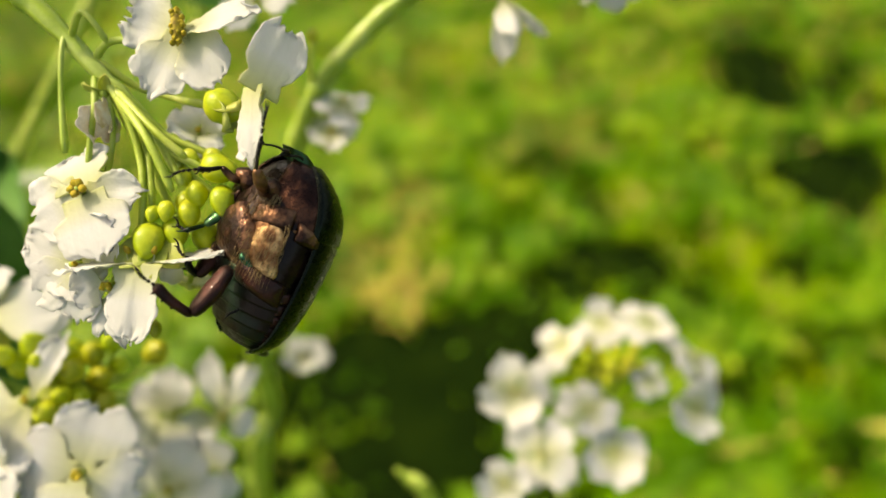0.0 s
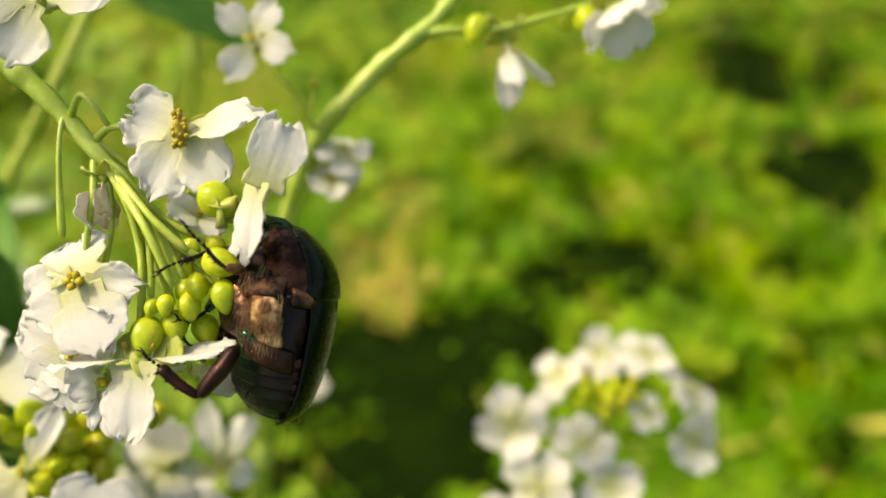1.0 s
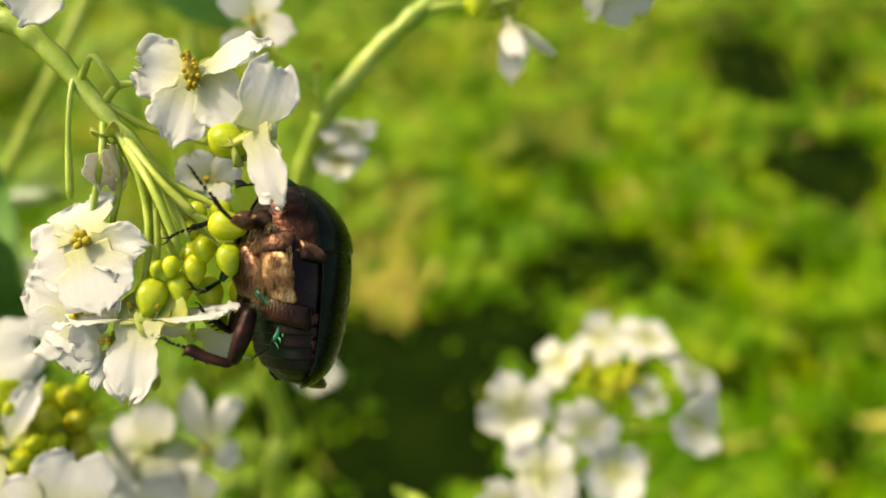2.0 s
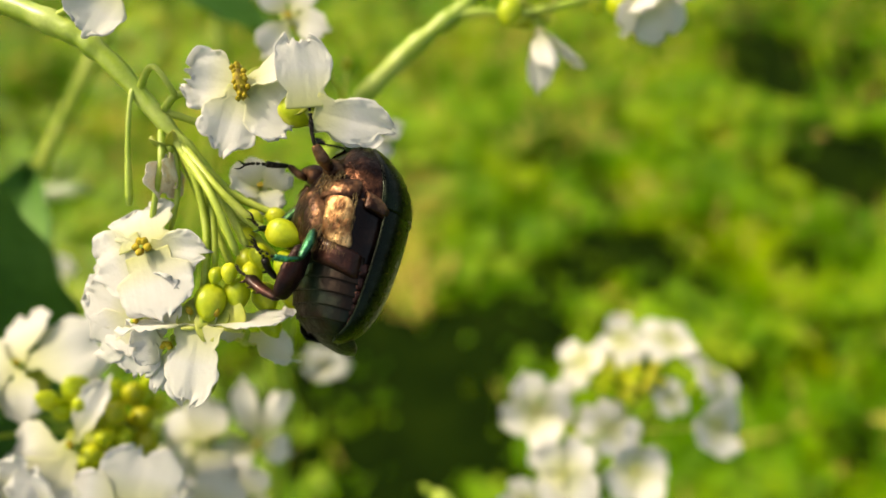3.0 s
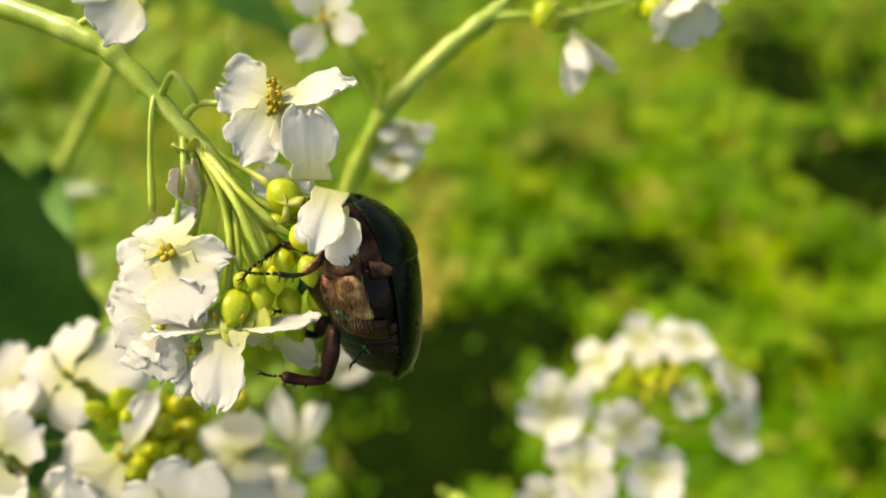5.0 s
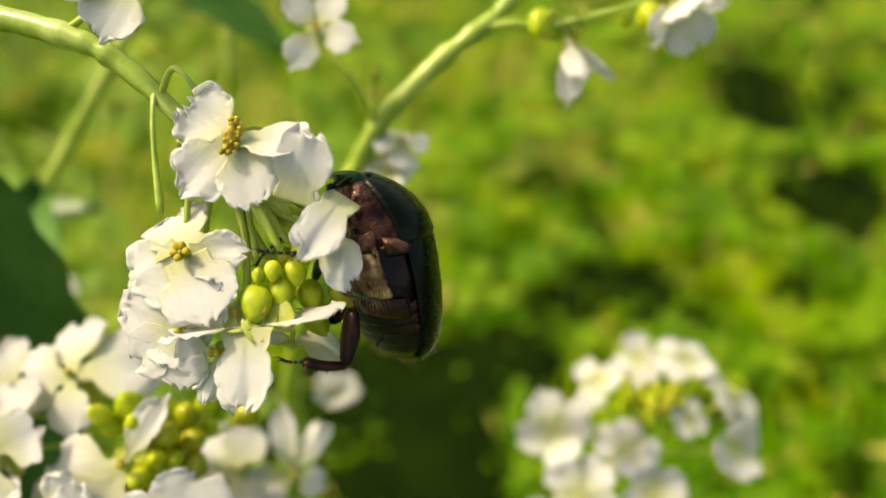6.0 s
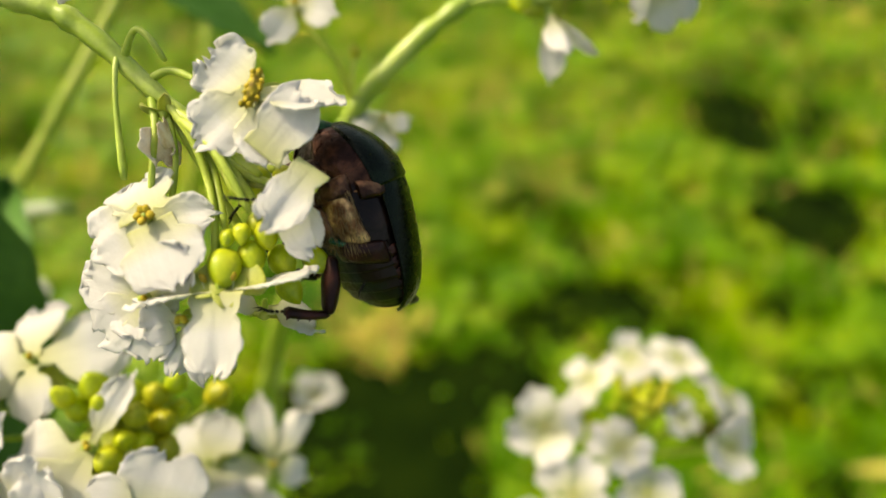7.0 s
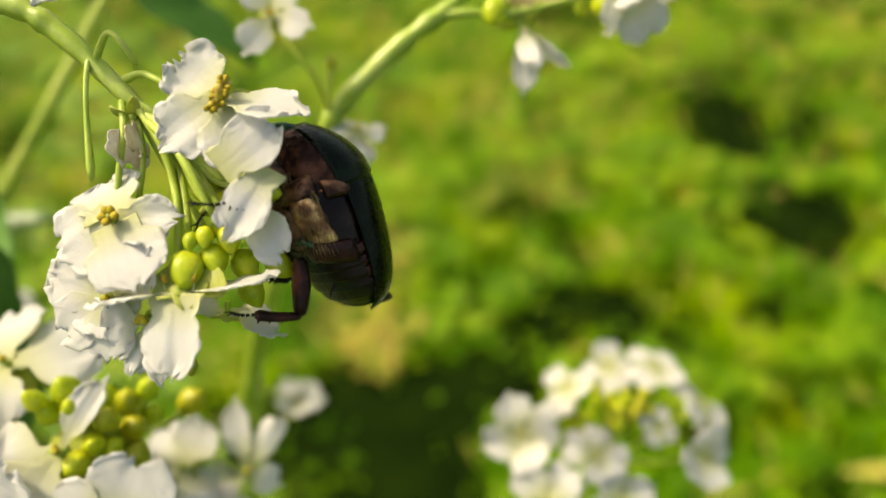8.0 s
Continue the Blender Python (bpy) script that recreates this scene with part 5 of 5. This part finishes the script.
# sway of the plants in the wind: seconds, right, up (mm), turn in the view (degrees)
SWAY = {
    "branch": [(0, -0.63, 1.26, 1.43), (0.2, 2.59, 1.00, 5.91), (0.5, -1.63, 0.65, -0.04), (0.7, 1.78, 0.40, 2.16), (1, -0.83, -0.43, -0.20), (1.2, 1.01, 1.59, 3.89), (1.5, 0.02, 2.32, 3.16), (1.7, 0.45, -0.03, -1.12), (2.8, 0.22, 0.77, -2.10), (3, 1.23, 0.45, -1.56), (3.2, -0.90, -0.21, -1.99), (3.5, -0.00, -0.00, -0.00), (3.7, -0.19, -0.09, -1.89), (4, -0.24, -0.30, -3.19), (4.2, 1.50, 0.52, -0.18), (5.3, -0.64, -0.67, 0.01), (5.5, 0.83, -0.45, 5.11), (5.7, 0.85, 0.40, 5.09), (6, 1.31, 0.44, 4.19), (6.2, 1.35, 0.60, 6.33), (6.5, 1.32, 0.54, 4.84), (6.7, 1.27, 0.20, 5.54), (7, 0.68, 0.50, 5.35), (7.2, 1.70, 0.92, 5.82), (7.5, 1.80, 1.24, 4.58), (7.7, 1.53, 1.89, 6.76), (8, 0.41, 1.45, 3.38)],
    "far": [(0, 0.73, -0.71, 0.34), (0.2, -2.00, 1.39, 1.27), (0.5, -0.67, -0.04, 2.37), (0.7, 0.42, -0.75, -0.62), (1, 0.04, -0.14, -0.93), (1.2, -1.58, 1.07, 1.09), (1.5, -0.75, -0.88, 0.43), (1.7, 0.70, -0.42, 0.47), (2.8, 0.45, 0.03, -0.82), (3, -0.11, -0.47, 0.45), (3.2, 0.94, -0.61, 3.01), (3.5, 0.00, 0.00, -0.00), (3.7, 0.36, 0.10, 2.11), (4, 0.51, 0.16, -0.13), (4.2, -0.43, 0.50, 0.17), (5.3, -0.09, 0.78, -0.81), (5.5, -0.11, 0.72, -1.41), (5.7, -0.29, 0.41, -1.45), (6, -1.02, -0.06, -0.50), (6.2, -0.92, -0.14, 1.26), (6.5, -0.51, -0.88, -0.74), (6.7, -0.39, -0.08, 0.28), (7, -0.00, -0.22, -0.84), (7.2, -0.20, -0.05, 0.26), (7.5, -0.73, -1.01, -1.88), (7.7, -1.44, -0.72, -0.04), (8, -0.35, -0.73, -2.42)],
    "tall": [(0, -0.95, 0.15, 0.27), (0.2, -0.27, -0.71, -0.03), (0.5, 1.37, -0.93, -0.66), (0.7, -0.26, -0.29, -1.79), (1, -0.84, -0.22, 0.47), (1.2, 0.00, -1.56, -1.91), (1.5, 0.17, -1.01, -0.67), (1.7, 0.11, 0.39, 2.70), (2.8, -0.03, 0.84, 1.17), (3, -0.61, 0.20, -0.76), (3.2, 0.88, -0.04, -1.49), (3.5, 0.00, 0.00, 0.00), (3.7, 0.61, -0.06, -0.29), (4, 0.25, 1.14, 1.05), (4.2, -0.10, 0.23, 1.05), (5.3, -0.15, 0.26, -0.80), (5.5, -0.75, -0.29, -0.73), (5.7, -0.87, -0.47, -0.69), (6, -1.06, -0.14, -0.13), (6.2, -0.98, -0.60, 0.92), (6.5, -0.68, 0.37, -0.45), (6.7, -0.84, -0.39, 0.13), (7, -1.26, 0.66, 0.09), (7.2, -0.88, -0.44, -0.47), (7.5, -0.21, -0.03, 0.48), (7.7, -0.99, -0.43, -1.53), (8, -0.95, 0.47, -0.49)],
    "low": [(0, -2.50, 1.64, 0.06), (0.2, -2.92, 1.54, 0.06), (0.5, -2.67, -0.26, -0.22), (0.7, -4.15, 1.76, 1.31), (1.2, -1.74, -0.38, -1.61), (1.5, -2.20, 0.55, -0.74), (1.7, -4.08, 0.71, -0.10), (2.8, -1.32, -0.28, 2.46), (3, -1.79, 0.79, 1.39), (3.2, -0.86, 0.02, 1.14), (3.5, -0.00, 0.00, -0.00), (3.7, -1.09, 0.22, 0.16), (4, -0.19, -0.31, 0.58), (4.2, -1.00, -1.10, 1.70), (5.3, 1.05, -0.36, 0.75), (5.5, 0.19, 0.77, 0.90), (5.7, 1.42, -0.26, -0.41), (6, 1.96, -0.31, -3.27), (6.2, 1.30, -0.15, 0.08), (6.5, 1.65, -0.51, -2.72), (6.7, 1.08, -0.50, -1.31), (7, 1.83, 0.74, -0.67), (7.2, 0.74, 0.68, 0.03), (7.5, 1.55, 1.43, 2.31), (7.7, 2.90, 2.43, 2.17), (8, 1.31, 1.15, -2.50)],
}
PIVOT = {
    "branch": (-23.4, -3.1),
    "far": (32.8, -24.1),
    "tall": (11.1, 27.5),
    "low": (-33.24, -26.04),
}
# the pushed flowers: seconds, right, up, away (mm) of the middle in the branch's own space, turn in the view
UPPER_ROWS = [(0, -17.81, 15.03, 75.0, 0), (0.5, -18.46, 14.97, 75.0, 0), (1, -17.94, 13.73, 75.0, 0), (1.5, -17.64, 15.81, 75.0, 6), (2.8, -18.60, 15.80, 75.0, 12), (3, -18.74, 15.77, 75.0, 12), (3.5, -17.02, 14.42, 75.0, 0), (4, -17.57, 15.26, 75.0, 0), (4.2, -17.50, 15.00, 75.0, 0),
              (5.3, -17.52, 14.57, 75.0, 0), (5.5, -16.93, 7.43, 73.0, -14), (6, -22.03, 9.38, 73.0, -20), (6.5, -17.30, 7.98, 73.0, -20), (7, -16.99, 9.36, 73.0, -24), (7.5, -19.17, 8.16, 73.0, -22), (8, -16.99, 9.39, 73.0, -26)]
LOWER_ROWS = [(0, -13.51, 6.94, 74, 0), (0.5, -12.60, 6.62, 74, 0), (1, -14.41, 6.83, 74, 0), (1.5, -14.49, 7.22, 74, 0), (2.8, -12.90, 12.80, 74, 40), (3, -12.81, 13.22, 74, 40), (3.5, -14.01, 6.58, 74, 0), (4, -15.06, 6.46, 74, -4), (4.2, -15.20, 6.20, 74, -5),
              (5.3, -17.86, 3.80, 77.5, -15), (5.5, -18.61, 2.00, 77.5, -20), (6, -19.31, 2.26, 77.5, -22), (6.5, -18.55, 1.85, 77.5, -22), (7, -19.25, 2.45, 77.5, -22), (7.5, -19.05, 1.95, 77.5, -22), (8, -19.65, 1.91, 77.5, -22)]
# its three petals: seconds, foot (right, up), tip (right, up) in the branch's space, twist about the length
TOP_ROWS = [(0, -9.1, 7.3, -5.2, 12.9, 20), (0.5, -8.5, 5.9, -5.6, 10.7, 50), (1, -9.1, 7.5, -6.4, 14.4, 10), (1.5, -9.6, 7.7, -5.7, 14.0, 15), (2.8, -11.1, 12.3, -12.0, 20.5, 10), (3, -11.2, 12.7, -12.2, 20.5, 10), (3.5, -8.8, 8.4, -7.2, 14.0, 10), (4, -10.8, 7.9, -10.3, 13.5, 10), (4.2, -11.3, 7.5, -10.7, 13.2, 10),
            (5.3, -14.2, 4.8, -13.5, 11.6, 0), (5.5, -15.9, 3.7, -13.0, 10.7, 0), (6, -16.6, 2.7, -14.1, 8.7, 0), (6.5, -16.5, 4.0, -11.3, 9.0, 0), (7, -16.7, 3.3, -11.8, 8.2, 0), (7.5, -17.9, 2.8, -13.1, 8.2, 0), (8, -17.3, 2.3, -11.7, 6.3, 0)]
SIDE_ROWS = [(0, -9.6, 8.1, -10.4, -1.5, 45), (0.5, -7.8, 6.2, -12.0, 0.4, 35), (1, -9.6, 8.3, -11.7, -1.0, 40), (1.5, -9.9, 8.3, -11.0, -1.0, 40), (2.8, -10.7, 12.2, -3.4, 10.2, 10), (3, -10.7, 12.5, -3.2, 10.5, 10), (3.5, -9.9, 9.2, -8.8, 3.0, 0), (4, -11.1, 7.4, -9.4, 1.6, 0), (4.2, -11.2, 7.0, -9.7, 1.2, 0),
             (5.3, -10.8, 4.6, -14.1, -1.2, 0), (5.5, -11.2, 4.0, -15.4, -3.1, 0), (6, -11.8, 3.0, -15.8, -2.3, 0), (6.5, -11.3, 3.2, -15.8, -2.7, 0), (7, -12.1, 1.8, -16.6, -3.6, 0), (7.5, -12.8, 2.0, -16.9, -3.7, 0), (8, -12.7, 2.3, -16.8, -3.9, 0)]
END_ROWS = [(0, -9.6, 7.6, -10.1, 2.1, 40), (0.5, -7.8, 5.7, -10.7, 1.5, 40), (1, -9.6, 7.8, -10.9, 2.0, 40), (1.5, -9.9, 7.7, -10.6, 2.0, 40), (2.8, -10.7, 12.4, -5.5, 11.0, 10), (3, -10.7, 12.5, -5.5, 11.0, 10), (3.5, -9.9, 8.6, -9.1, 4.3, 0), (4, -11.6, 7.1, -9.7, 2.7, 0), (4.2, -11.7, 6.5, -9.8, 2.0, 0),
            (5.3, -12.3, 0.9, -9.7, -3.0, 0), (5.5, -12.8, 0.2, -10.2, -3.8, 0), (6, -13.9, -0.4, -11.4, -5.1, 0), (6.5, -14.1, -0.2, -11.3, -5.1, 0), (7, -15.2, -1.0, -12.3, -6.0, 0), (7.5, -14.8, -0.9, -12.2, -6.0, 0), (8, -14.9, -1.3, -11.7, -5.9, 0)]
# lift of the front leg next to the viewer: seconds, turn at the hip, swing
FORE_ROWS = [(0, -58, 0), (0.5, -25, 0), (1.5, -20, 0), (2.8, -48, 0), (3, -48, 0), (3.5, 5, 0), (4.2, 14, 0), (5.3, 0, 0), (8, 0, 0)]
# fold of the middle leg next to the viewer: seconds, turn at the hip, swing
MIDDLE_ROWS = [(0, 72, 0), (1.7, 72, 0), (2.8, 0, 0), (3.5, 0, 0), (4.2, 20, 0), (5.3, 72, 0), (8, 72, 0)]
# fold of the hind leg next to the viewer: seconds, turn at the hip, swing under the belly
HIND_ROWS = [(0, 4, -8), (0.5, -8, -28), (1, -8, -22), (1.5, 0, -8), (2.8, 12, -60), (3, 12, -60), (3.5, 12, -60), (4.2, 10, -50), (5.3, 2, 0), (8, 0, 0)]


def petal_pose(fx, fy, tx, ty, twist, length, away):
    """Foot and tip as seen; what the petal is longer than that, it leans towards the viewer."""
    seen = math.hypot(tx - fx, ty - fy)
    rise = min(0.6 * length, math.sqrt(max(0.0, length * length - seen * seen)))
    foot = spot(fx, fy, away)
    return along(foot, spot(tx, ty, away - rise), (0, 0, 1)) @ pose(0, 0, 0, twist, 0, 0)


def motions():
    inv, rot = BASE.inverted(), TURN3.to_4x4()
    for thing, key in ((branch, "branch"), (far, "far"), (tall, "tall"), (low, "low")):
        rest = Matrix.Translation(thing.location)
        px, py = PIVOT[key]
        rows = []
        for t, dx, dy, turn in SWAY[key]:
            m = BASE @ pose((px + dx) / 1000, (py + dy) / 1000, 0, 0, 0, turn) @ pose(-px / 1000, -py / 1000, 0) @ inv
            rows.append((t, m @ rest))
        walk(thing, rows)
    home = Matrix.Translation(-branch_base)
    for stem_, head_, table in ((upper_stalk, upper, UPPER_ROWS), (lower_stalk, lower, LOWER_ROWS)):
        rest = head_.matrix_basis.to_3x3().to_4x4()
        angle = [math.degrees(math.atan2(y - 13.51, x + 28.22)) for _, x, y, _, _ in table]
        start = angle[[r[0] for r in table].index(3.5)]
        walk(stem_, [(r[0], TO_FORK @ rot @ pose(0, 0, 0, 0, 0, a - start) @ rot.inverted()) for r, a in zip(table, angle)])
        walk(head_, [(t, home @ Matrix.Translation(spot(x, y, away)) @ rot @ pose(0, 0, 0, 0, 0, turn) @ rot.inverted() @ rest) for t, x, y, away, turn in table])
    rest = facing((0.75, -0.6, 0.3), 20)
    for petal, table, length, away in ((top_petal, TOP_ROWS, TOP_LENGTH, 70), (side_petal, SIDE_ROWS, SIDE_LENGTH, 70.4), (end_petal, END_ROWS, END_LENGTH, 71)):
        rows = []
        for (t, *ends), (_, x, y, deep, turn) in zip(table, LOWER_ROWS):
            cup = Matrix.Translation(spot(x, y, deep)) @ rot @ pose(0, 0, 0, 0, 0, turn) @ rot.inverted() @ rest
            rows.append((t, cup.inverted() @ petal_pose(*ends, length, away + 0.4 * (deep - 74))))
        walk(petal, rows)
    for limb, table in ((fore_leg, FORE_ROWS), (middle_leg, MIDDLE_ROWS), (hind_leg, HIND_ROWS)):
        hip = limb.matrix_basis.copy()
        walk(limb, [(t, hip @ pose(0, 0, 0, swing, turn, 0)) for t, turn, swing in table])
    walk(beetle, [(t, beetle_pose(*row)) for t, *row in BEETLE_ROWS])


motions()
